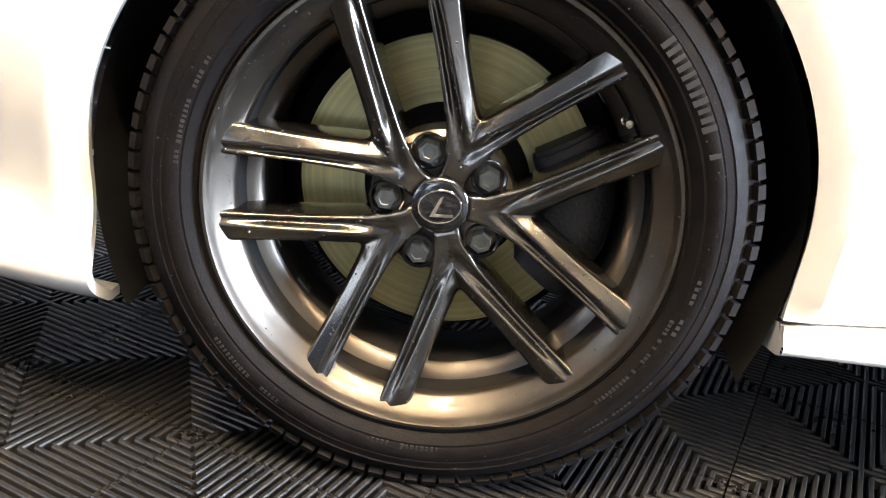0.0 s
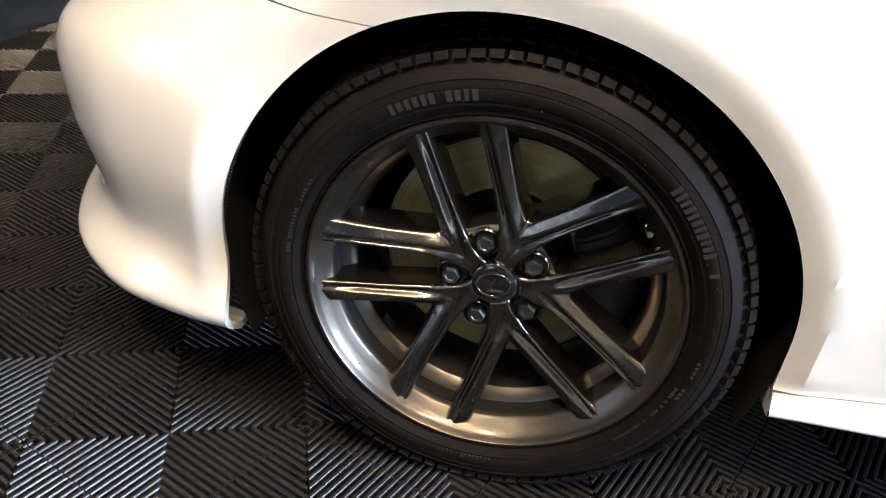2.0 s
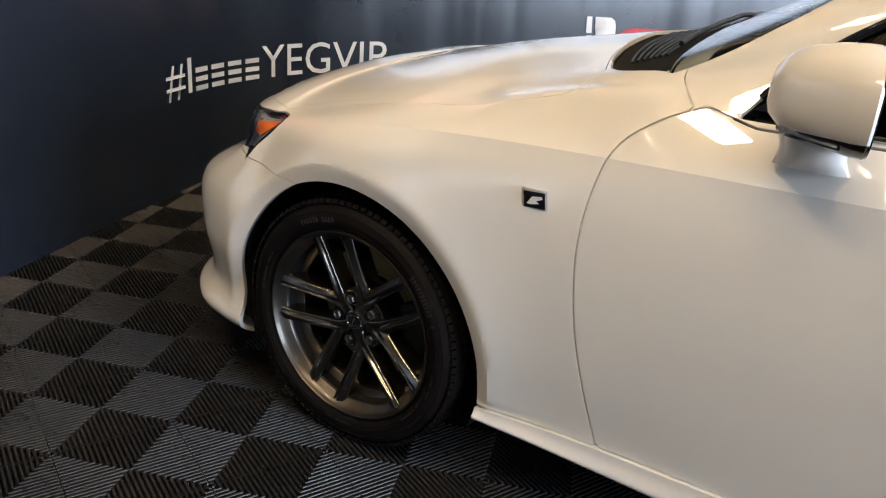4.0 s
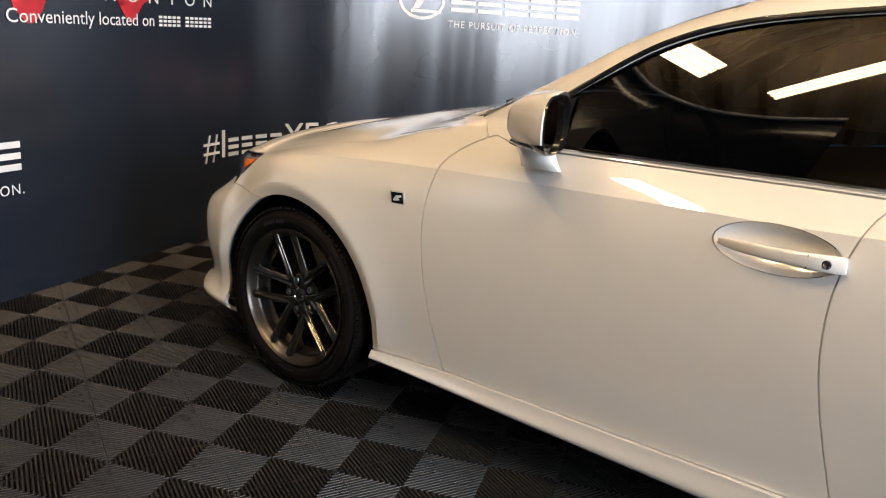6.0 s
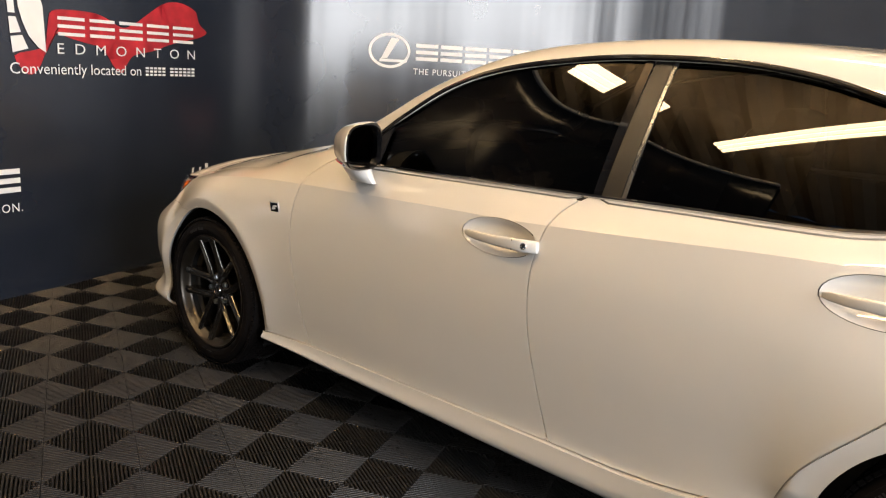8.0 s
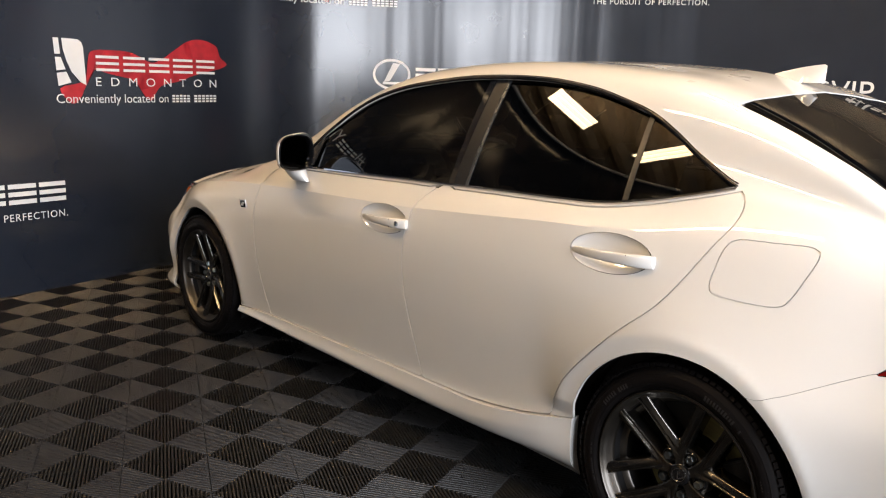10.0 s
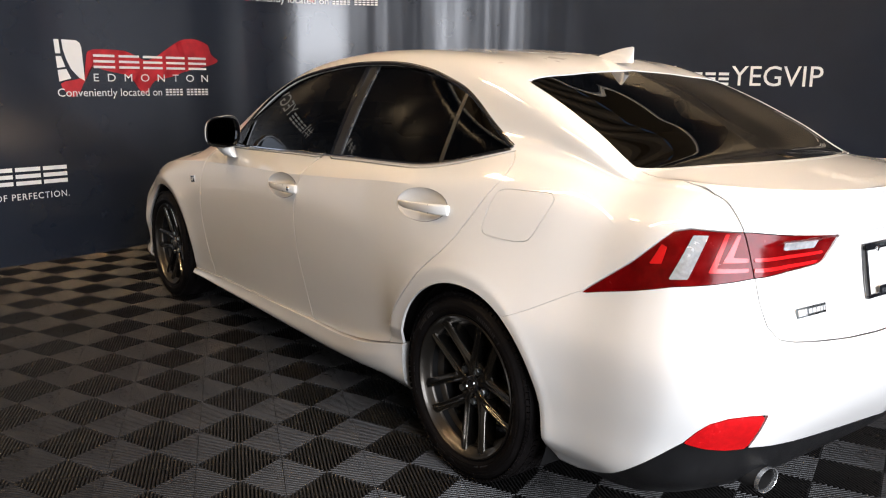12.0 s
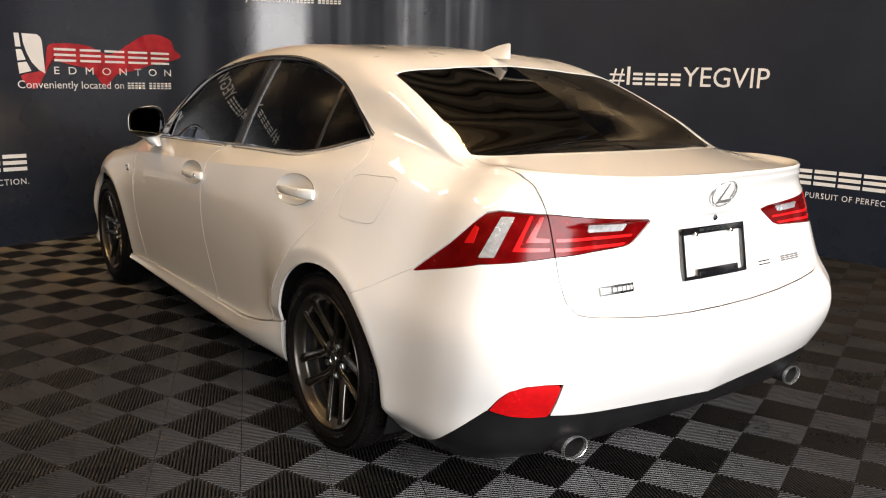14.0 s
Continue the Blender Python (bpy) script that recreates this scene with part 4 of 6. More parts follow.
def wheel(x, y, turn, spin):
    face = [(0.2375, -0.098), (0.2400, -0.1045), (0.2385, -0.1078), (0.2352, -0.1078), (0.2335, -0.1052), (0.2322, -0.1010), (0.2295, -0.0960), (0.2220, -0.0870), (0.2150, -0.0800), (0.2125, -0.0765), (0.2115, -0.0700)]
    rim = part("wheel", lathe_bm(face, 128), ALLOY_DEEP, car, "dark graphite split-spoke alloy wheel", sharp=40)
    # no recess is cut here: the band's dark colour gives the groove's shade
    part("rim_groove", lathe_bm([(0.2115, -0.0700), (0.2112, -0.0560), (0.2095, -0.0480)], 96), DARK, rim, "dark band behind the rim's lip, coloured as a groove's shade")
    part("rim_step", lathe_bm([(0.2095, -0.0480), (0.2080, -0.0472), (0.2030, -0.0435), (0.1965, -0.0385), (0.1940, -0.0345)], 128), ALLOY_DEEP, rim)
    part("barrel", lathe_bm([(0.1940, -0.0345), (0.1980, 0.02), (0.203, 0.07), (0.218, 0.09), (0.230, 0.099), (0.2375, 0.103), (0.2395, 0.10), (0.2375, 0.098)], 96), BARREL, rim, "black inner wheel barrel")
    part("tyre", tyre_bm(), RUBBER, rim, "wet black winter tyre", sharp=30)
    tagged(part("tread_block", lug_bm(), RUBBER, rim, smooth=False), "small tread blocks round the tyre shoulder", kind="stuff")
    tagged(part("sidewall_marking", marking_bm(), RUBBER_BAR, rim, smooth=False), "small raised bars on the tyre wall", kind="stuff")
    hub = lathe_bm([(0.0, -0.048), (0.03, -0.050), (0.047, -0.052), (0.070, -0.0535), (0.076, -0.049), (0.078, -0.036), (0.078, -0.016)], 64)
    part("hub", hub, ALLOY_DEEP, rim)
    face = spoke_surface()
    spoke = flanged("spoke", face, ALLOY, rim, depth=0.042)
    tagged(part("water_bead", drops_bm([tuple(p) for p in face[0]], spin), WATER, rim), "small clear beads of water", kind="stuff")
    nut = part("lug_nut", hex_bm(0.0122, -0.040, -0.0665, 0.004), NUT, rim, "zinc hexagon lug nut", smooth=False)
    pocket = part("nut_pocket", lathe_bm([(0.0185, -0.0535), (0.0192, -0.0600), (0.0178, -0.0615), (0.0160, -0.0600), (0.0155, -0.0535), (0.0150, -0.042)], 32), GLOSS_BLACK, rim, "black nut pocket ring")
    for i in range(5):
        a = spin + 72 * i
        for ob, off in ((spoke, 0), (nut, 36), (pocket, 36)):
            o = ob if i == 0 else new(ob.name, ob.data)
            if i:
                o.parent = rim
                if "label" in ob:
                    tagged(o, ob["label"])
            o.matrix_basis = pose(0, 0, 0, 0, -(a + off), 0) @ (pose(0.0572, 0, 0) if off else Matrix())
    part("centre_cap", lathe_bm([(0.0, -0.0710), (0.022, -0.0706), (0.0275, -0.0695), (0.0295, -0.0675), (0.0300, -0.0600)], 48), GLOSS_BLACK, rim, "gloss black centre cap")
    ring = lathe_bm([(0.0205, -0.0706), (0.0213, -0.0722), (0.0228, -0.0722), (0.0236, -0.0704)], 40)
    bmesh.ops.scale(ring, verts=ring.verts, vec=(1.0, 1.0, 0.78))
    bent = solid_outline(((0.000, 0.010), (0.0035, 0.012), (-0.004, -0.008), (0.014, -0.0065), (0.015, -0.010), (-0.010, -0.0115)), -0.0014)
    bmesh.ops.translate(bent, verts=bent.verts, vec=(0, -0.0708, 0))
    emblem = part("cap_emblem", ring, CHROME, rim, "chrome oval emblem")
    part("emblem_bar", bent, CHROME, rim, smooth=False)
    emblem.matrix_basis = pose(0, 0, 0, 0, -12, 0)
    valve = part("valve", lathe_bm([(0.0, -0.034), (0.0030, -0.0335), (0.0036, -0.031), (0.0036, -0.020), (0.0048, -0.019), (0.0050, -0.004), (0.0062, 0.0)], 20), BRASS, rim, "brass-capped tyre valve")
    valve.matrix_basis = pose(0.177, -0.022, 0.1045) @ Matrix.Scale(1.3, 4)
    for a in (-8, 10, 190):
        weight = part("balance_weight", box_bm((0.003, 0.014, 0.020), (0, 0, 0), 0.001), NUT, rim, "small stuck-on balance weight")
        weight.matrix_basis = pose(0, 0, 0, 0, -(210 + a), 0) @ pose(0.1945, -0.018, 0)
    rim.matrix_basis = pose(x, y, 0.315, 0, 0, turn)
    return rim


def brakes(x, side, front):
    r = 0.167 if front else 0.155
    disc = lathe_bm([(0.093, 0.0046), (r, 0.0045), (r, 0.010), (r - 0.002, 0.012), (r - 0.002, 0.018), (r, 0.020), (r, 0.026), (0.09, 0.026)], 96)
    ob = part("brake_disc", disc, STEEL_DISC, car, "worn yellowish steel brake disc")
    ob.matrix_basis = pose(x, side * 0.752, 0.315, 0, 0, 0 if side < 0 else 180)
    hat = part("disc_hat", lathe_bm([(0.0, -0.010), (0.06, -0.010), (0.083, -0.008), (0.087, 0.0), (0.094, 0.0046)], 64), DARK, car)
    hat.matrix_basis = ob.matrix_basis.copy()
    shield = part("dust_shield", lathe_bm([(0.0, 0.060), (0.12, 0.060), (0.192, 0.056), (0.195, 0.066), (0.0, 0.070)], 48), DARK, car, "black pressed dust shield behind the disc")
    shield.matrix_basis = ob.matrix_basis.copy()
    bm = lathe_bm([(0.102, -0.030), (0.118, -0.040), (0.150, -0.040), (0.172, -0.030), (0.186, -0.012), (0.186, 0.05), (0.102, 0.05)], 18, closed=True, arc=(-38, 30))
    bmesh.ops.holes_fill(bm, edges=[e for e in bm.edges if e.is_boundary])
    bmesh.ops.bevel(bm, geom=[e for e in bm.edges if e.calc_face_angle(0) > 0.7], offset=0.005, segments=2, affect="EDGES")
    caliper = part("brake_caliper", bm, CAST, car, "dark cast brake caliper")
    caliper.matrix_basis = pose(x, side * 0.752, 0.315, 0, 0, 0 if side < 0 else 180)


front_left = wheel(0.0, -0.7675, 0, -1)
copy_thing(front_left, pose(2.8, -0.770, 0.315, 0, -28, 0))
copy_thing(front_left, pose(0.0, 0.7675, 0.315, 0, 0, 180))
copy_thing(front_left, pose(2.8, 0.770, 0.315, 0, 0, 180))
for wx, front in ((0.0, True), (2.8, False)):
    for ws in (-1, 1):
        brakes(wx, ws, front)


def liner(ax, az, r):
    for side in (-1, 1):
        prof = [(r + 0.004, 0.0), (r + 0.008, 0.05), (r + 0.010, 0.40), (0.10, 0.42), (0.0, 0.42)]
        ob = part("wheel_arch_liner", lathe_bm(prof, 64), DARK, car, "black plastic wheel-arch liner")
        ob.matrix_basis = pose(ax, side * 0.838, az, 0, 0, 0 if side < 0 else 180)
        # only the upper part shows; what would reach the ground is cut away
        bm = bmesh.new()
        bm.from_mesh(ob.data)
        bmesh.ops.bisect_plane(bm, geom=bm.verts[:] + bm.edges[:] + bm.faces[:], plane_co=(0, 0, -0.15), plane_no=(0, 0, -1), clear_outer=True)
        bm.to_mesh(ob.data)
        bm.free()


for arch in ARCHES:
    liner(*arch)
part("underbody", box_bm((3.9, 0.95, 0.10), (1.45, 0, 0.23), 0.03), DARK, car, "dark underbody pan")
part("floor_pan", box_bm((1.95, 1.56, 0.08), (1.41, 0, 0.215), 0.03), DARK, car)

# ---- details of the car ----
from mathutils.bvhtree import BVHTree

SKIN = BVHTree.FromPolygons([tuple(v) for v in BODY_V], BODY_F)


def side_y(x, z):
    """y of the left side's surface."""
    hit = SKIN.ray_cast(Vector((x, -2.0, z)), Vector((0, 1, 0)))[0]
    return hit.y if hit else -0.8


def rear_x(y, z):
    hit = SKIN.ray_cast(Vector((6.0, y, z)), Vector((-1, 0, 0)))[0]
    return hit.x if hit else 3.7


def refine(surface, keep, n):
    """The quads whose middle passes keep(x, y, z), each split n x n."""
    v, nn, k, faces = surface
    out_v, out_n, out_k, out_f, made = [], [], [], [], {}
    for f in faces:
        if len(f) != 4:
            continue
        p, q, kk = v[list(f)], nn[list(f)], k[list(f)]
        if not keep(*p.mean(0)):
            continue
        grid = {}
        for i in range(n + 1):
            for j in range(n + 1):
                a, b = i / n, j / n
                wts = np.array([(1 - a) * (1 - b), a * (1 - b), a * b, (1 - a) * b])
                pos = wts @ p
                key = tuple(np.round(pos, 5))
                if key not in made:
                    made[key] = len(out_v)
                    out_v.append(pos)
                    out_n.append(wts @ q)
                    out_k.append(wts @ kk)
                grid[i, j] = made[key]
        for i in range(n):
            for j in range(n):
                face = (grid[i, j], grid[i + 1, j], grid[i + 1, j + 1], grid[i, j + 1])
                if len(set(face)) == 4:
                    out_f.append(face)
    return np.array(out_v), np.array(out_n), np.array(out_k), out_f


def outline_of(surf, poly, u):
    """The part of surf inside an outline drawn in (u(x, |y|), z)."""
    x, y, z = surf[0][:, 0], np.abs(surf[0][:, 1]), surf[0][:, 2]
    return clip(surf, polygon_field(poly, u(x, y), z))


def mirrored(ob, name, label=""):
    """The same part on the right side of the car."""
    mesh = ob.data.copy()
    mesh.transform(Matrix.Diagonal((1, -1, 1, 1)))
    mesh.flip_normals()
    o = new(name, mesh)
    o.parent = ob.parent
    return tagged(o, ob.get("label", ""))


# side windows
dlo_surf = cut(OPEN, "dlo")


def eased(surf):
    """The same cut with its skin eased to one evenly bowed sheet, as bent glass is."""
    v, n, k, faces = surf
    rear = v[:, 0].mean() > 1.8
    near = dlo_surf[0][(dlo_surf[0][:, 0] > 1.8) == rear]
    bow = lambda x, z: -0.09 * x * x - 0.30 * z * z
    terms = lambda x, z: np.stack([x ** 0, x, z, x * z], axis=1)
    x, z = near[:, 0] - 1.75, near[:, 2] - 1.15
    fit = np.linalg.lstsq(terms(x, z), np.abs(near[:, 1]) - bow(x, z), rcond=None)[0]
    if rear:
        fit = np.array((*np.linalg.lstsq(terms(x, z)[:, :3], np.abs(near[:, 1]) - bow(x, z) - 0.35 * fit[3] * x * z, rcond=None)[0], 0.35 * fit[3]))
    x, z = v[:, 0] - 1.75, v[:, 2] - 1.15
    y = terms(x, z) @ fit + bow(x, z)
    slope_x = fit[1] - 0.18 * x + z * fit[3]
    slope_z = fit[2] - 0.60 * z + x * fit[3]
    s = np.sign(v[:, 1])
    nn = np.stack([-slope_x, s, -slope_z], axis=1)
    return np.stack([v[:, 0], s * y, v[:, 2]], axis=1), nn / np.linalg.norm(nn, axis=1, keepdims=True), k, faces


def slant(surf, x0, x1, keep_behind):
    """Cuts along the slanted line from (x0, z 0.99) to (x1, z 1.32)."""
    x, z = surf[0][:, 0], surf[0][:, 2]
    f = x - (x0 + (x1 - x0) * (z - 0.99) / 0.33)
    return clip(surf, f if keep_behind else -f)


for name, lo, hi, mat, label, inset in (
        ("side_window", None, (1.755, 1.775), TINT, "dark tinted side window", 0.005), ("door_frame_strip", (1.755, 1.775), (1.783, 1.800), GLOSS_BLACK, "", 0.002),
        ("pillar_trim", (1.785, 1.802), (1.844, 1.856), BLACK_PLASTIC, "smooth black centre pillar trim", 0.0), ("window_guide", (1.845, 1.857), (1.856, 1.867), GUIDE, "grey metal window guide", 0.002),
        ("side_window", (1.857, 1.868), (2.482, 2.462), TINT, "dark tinted side window", 0.005), ("window_guide", (2.482, 2.462), (2.500, 2.479), BLACK_PLASTIC, "black window guide", 0.002),
        ("quarter_window", (2.500, 2.479), None, TINT, "dark tinted quarter window", 0.004)):
    surf = dlo_surf
    if lo:
        surf = slant(surf, lo[0], lo[1], True)
    if hi:
        surf = slant(surf, hi[0], hi[1], False)
    sided(name, eased(surf), mat, label, depth=0.004, inset=inset)
def trim_along(points, radius, mat, name, label, flat=1.0, lift=0.002):
    pts = [(x, side_y(x, z) - lift, z) for x, z in points]
    ob = part(name, tube_bm(pts, radius, 8, flat), mat, car, label)
    mirrored(ob, name)


trim_along(belt[2:], 0.0065, CHROME, "belt_moulding", "chrome belt moulding under the windows", 0.9)
trim_along(spline(DLO_TOP, 5)[:-3] + (0, 0.004), 0.006, GLOSS_BLACK, "window_surround", "gloss black upper window surround")
trim_along(spline(DLO_TOP, 5)[:-3] + (0, 0.012), 0.0020, CHROME, "window_bead", "thin bright bead over the windows")


# door handles with their recesses
def handle(cx, cz, rx, rz, key):
    bm = bmesh.new()
    rings, n = [], 40
    for t, depth in ((1.015, 0.000), (1.0, 0.001), (0.93, 0.006), (0.8, 0.012), (0.6, 0.019), (0.35, 0.024), (0.05, 0.026)):
        ring = []
        for i in range(n):
            a = 2 * math.pi * i / n
            x, z = cx + rx * t * math.cos(a), cz + rz * t * math.sin(a)
            ring.append(bm.verts.new((x, side_y(x, z) + depth, z)))
        rings.append(ring)
    for a, b in zip(rings, rings[1:]):
        for i in range(n):
            bm.faces.new((a[i], a[(i + 1) % n], b[(i + 1) % n], b[i]))
    bm.faces.new(rings[-1])
    bowl = part("handle_recess", bm, PAINT, car, "scooped recess behind the door handle", sharp=60)
    # grip, thin at its hinge and square at its rear end
    bm = bmesh.new()
    rings = []
    for t, out, half, thick in ((0.0, 0.004, 0.006, 0.004), (0.06, 0.010, 0.010, 0.010), (0.2, 0.024, 0.0125, 0.016), (0.45, 0.033, 0.014, 0.018), (0.7, 0.033, 0.0165, 0.019), (0.76, 0.033, 0.0172, 0.020), (0.88, 0.028, 0.0182, 0.026), (0.985, 0.017, 0.0178, 0.018), (1.0, 0.014, 0.0165, 0.014)):
        x = cx - 0.122 + 0.268 * t
        z = cz - 0.006 + 0.004 * t
        y = side_y(x, z) - out
        ring = []
        for i in range(16):
            a = 2 * math.pi * i / 16
            c, s = math.cos(a), math.sin(a)
            ring.append(bm.verts.new((x, y + thick * (0.5 - 0.5 * math.copysign(abs(c) ** 0.6, c)), z + half * math.copysign(abs(s) ** 0.6, s))))
        rings.append(ring)
    for a, b in zip(rings, rings[1:]):
        for i in range(16):
            bm.faces.new((a[i], a[(i + 1) % 16], b[(i + 1) % 16], b[i]))
    bm.faces.new(rings[0][::-1])
    bm.faces.new(rings[-1])
    grip = part("door_handle", bm, PAINT, car, "white door handle grip")
    mirrored(bowl, "handle_recess")
    mirrored(grip, "door_handle")
    x = cx + 0.075
    seam = part("handle_joint", box_bm((0.0016, 0.022, 0.030), (x, side_y(x, cz) - 0.022, cz - 0.003), 0.0004), DARK, grip)
    if key:
        lock = part("key_cylinder", lathe_bm([(0.0, -0.001), (0.006, -0.001), (0.0075, -0.002), (0.0095, -0.0015), (0.0100, 0.006)], 28), CHROME, grip, "round chrome key cylinder")
        lock.matrix_basis = pose(cx + 0.112, side_y(cx + 0.112, cz) - 0.0285, cz - 0.002)


for i, cup in enumerate(CUPS):
    handle(*cup, i == 0)


# mirror
def rounded_ring(bm, x, cy, cz, hy, hz, n=28, power=0.62):
    ring = []
    for i in range(n):
        a = 2 * math.pi * i / n
        c, s = math.cos(a), math.sin(a)
        ring.append(bm.verts.new((x, cy + hy * math.copysign(abs(c) ** power, c), cz + hz * math.copysign(abs(s) ** power, s))))
    return ring


def bridge(bm, rings, cap=True):
    for a, b in zip(rings, rings[1:]):
        for i in range(len(a)):
            j = (i + 1) % len(a)
            bm.faces.new((a[i], a[j], b[j], b[i]))
    if cap:
        bm.faces.new(rings[0][::-1])
        bm.faces.new(rings[-1])


def side_mirror():
    place = pose(0.980, -0.912, 0, 0, 0, 11.6)

    def shell_bm(grow):
        bm = bmesh.new()
        rows = ((-0.136, 0.052, 1.026, 0.016, 0.016), (-0.131, 0.050, 1.028, 0.036, 0.034), (-0.114, 0.046, 1.031, 0.054, 0.053), (-0.084, 0.036, 1.033, 0.068, 0.066), (-0.046, 0.019, 1.033, 0.083, 0.0735), (-0.018, 0.004, 1.033, 0.094, 0.0765), (0.0, 0.0, 1.033, 0.098, 0.0770), (0.004, 0.0, 1.033, 0.096, 0.0752))
        rings = []
        for x, cy, cz, hy, hz in rows:
            ring = rounded_ring(bm, x, cy, cz, hy + grow, hz + grow, 40, 0.68)
            # the outer end is lower than the inner one
            for v in ring:
                v.co.z += (v.co.z - cz) * 0.16 * (v.co.y - cy) / hy * (1 if v.co.z > cz else 0.3)
            rings.append(ring)
        bridge(bm, rings, False)
        bm.faces.new(rings[0][::-1])
        return bm

    def halved(bm, up):
        bmesh.ops.bisect_plane(bm, geom=bm.verts[:] + bm.edges[:] + bm.faces[:], plane_co=(0, 0, 0.992), plane_no=(0.10, 0, -1 if up else 1), clear_outer=True)
        return bm

    def settled(bm):
        bmesh.ops.transform(bm, matrix=place, verts=bm.verts)
        return bm

    shell = part("mirror_housing", settled(halved(shell_bm(0.0), True)), PAINT, car, "white mirror housing")
    lower = part("mirror_lower_shell", settled(halved(shell_bm(-0.0015), False)), GLOSS_BLACK, car, "gloss black lower mirror shell")
    bm = bmesh.new()
    bridge(bm, [rounded_ring(bm, *r, 40, 0.68) for r in ((0.002, 0.0, 1.033, 0.0945, 0.0735), (0.0065, 0.0, 1.033, 0.0935, 0.0725), (0.0065, 0.0, 1.033, 0.0885, 0.0680), (-0.008, 0.0, 1.033, 0.0870, 0.0665))], False)
    bezel = part("mirror_bezel", settled(bm), GLOSS_BLACK, car, "black mirror bezel")
    bm = bmesh.new()
    bm.faces.new(rounded_ring(bm, 0.0, 0.0, 1.033, 0.0880, 0.0675, 40, 0.68))
    ext = bmesh.ops.extrude_face_region(bm, geom=bm.faces[:])
    bmesh.ops.translate(bm, verts=[g for g in ext["geom"] if isinstance(g, bmesh.types.BMVert)], vec=(-0.004, 0, 0))
    bmesh.ops.rotate(bm, verts=bm.verts, cent=(0, 0, 1.033), matrix=Matrix.Rotation(radians(3), 3, "Z"))
    bmesh.ops.translate(bm, verts=bm.verts, vec=(-0.004, 0, 0))
    pane = part("mirror_pane", settled(bm), MIRROR, car, "rear-view mirror pane, coloured as a dark reflection", sharp=20)
    bm = bmesh.new()
    rings = []
    for t, hx, hy in ((0.0, 0.052, 0.046), (0.3, 0.050, 0.043), (0.6, 0.052, 0.036), (0.85, 0.056, 0.028), (1.0, 0.060, 0.022)):
        z = 0.968 - 0.058 * t
        y = -0.884 + 0.034 * t
        rings.append([bm.verts.new((0.915 + hx * math.cos(2 * math.pi * i / 20), y + hy * math.sin(2 * math.pi * i / 20), z)) for i in range(20)])
    bridge(bm, rings)
    foot = part("mirror_foot", bm, PAINT, car, "white mirror foot")
    bm = tube_bm([(-0.112, 0.008, 0.981), (-0.086, -0.014, 0.978), (-0.050, -0.043, 0.977), (-0.030, -0.058, 0.977)], 0.0060, 8, 0.8)
    blinker = part("turn_signal", settled(bm), CHROME, car, "bright turn signal strip")
    sail = part("mirror_sail", solid_outline(((0.80, 0.975), (0.93, 0.972), (0.93, 1.09), (0.90, 1.066), (0.84, 1.01)), 0.006), GLOSS_BLACK, car, "black sail panel")
    for v in sail.data.vertices:
        v.co.y += side_y(v.co.x, v.co.z) - 0.008
    for ob, name in ((shell, "mirror_housing"), (lower, "mirror_lower_shell"), (bezel, "mirror_bezel"), (pane, "mirror_pane"), (foot, "mirror_foot"), (blinker, "turn_signal"), (sail, "mirror_sail")):
        mirrored(ob, name)


side_mirror()


# roof aerial
def shark_fin():
    bm = bmesh.new()
    rings = []
    for x, top, half in ((2.525, 1.396, 0.004), (2.55, 1.402, 0.010), (2.585, 1.410, 0.016), (2.62, 1.418, 0.018), (2.655, 1.424, 0.017), (2.684, 1.427, 0.012), (2.692, 1.423, 0.006)):
        base = SKIN.ray_cast(Vector((min(x, 2.60), 0.001, 2.0)), Vector((0, 0, -1)))[0].z - 0.006
        rings.append([bm.verts.new((x + lean * (0.004 if x > 2.65 else 0), half * w, base + (top - base) * lean)) for w, lean in ((-1, 0), (-0.72, 0.25), (-0.34, 0.6), (-0.16, 0.9), (-0.06, 1.0), (0.06, 1.0), (0.16, 0.9), (0.34, 0.6), (0.72, 0.25), (1, 0))])
    for a, b in zip(rings, rings[1:]):
        for i in range(9):
            bm.faces.new((a[i], a[i + 1], b[i + 1], b[i]))
    bm.faces.new(rings[-1])
    bm.faces.new(rings[0][::-1])
    part("roof_aerial", bm, PAINT, car, "white shark-fin roof aerial", sharp=60)


shark_fin()

# tail lamps: w = x - |y| runs round the corner
w_of = lambda x, y: x - y
tail_fine = refine(BODY, lambda x, y, z: x > 2.95 and x - abs(y) > 2.36 and 0.68 < z < 0.97, 3)
tail_all = outline_of(tail_fine, TAIL, w_of)
x_, y_ = tail_all[0][:, 0], np.abs(tail_all[0][:, 1])
lid_line = 0.6215
outer_tail = clip(tail_all, y_ - lid_line - 0.0016)
inner_tail = clip(tail_all, lid_line - 0.0016 - y_)
BARS = (("light_bar", ((2.922, 0.927), (2.936, 0.927), (2.890, 0.844), (3.006, 0.845), (3.006, 0.836), (2.862, 0.832)), RED_BAR),
        ("light_bar", ((2.963, 0.925), (2.977, 0.925), (2.948, 0.871), (3.004, 0.869), (3.004, 0.859), (2.912, 0.858)), RED_BAR),
        ("light_bar", ((2.705, 0.890), (2.722, 0.885), (2.703, 0.842), (2.663, 0.837)), RED_BAR),
        ("clear_strip", ((2.811, 0.920), (2.864, 0.922), (2.793, 0.813), (2.728, 0.807)), SILVER))
INNER_BARS = (("light_bar", ((3.027, 0.869), (3.327, 0.866), (3.332, 0.858), (3.027, 0.860)), RED_BAR),
              ("light_bar", ((3.027, 0.844), (3.305, 0.844), (3.294, 0.836), (3.027, 0.834)), RED_BAR),
              ("clear_strip", ((3.150, 0.898), (3.305, 0.894), (3.286, 0.877), (3.147, 0.880)), SILVER))
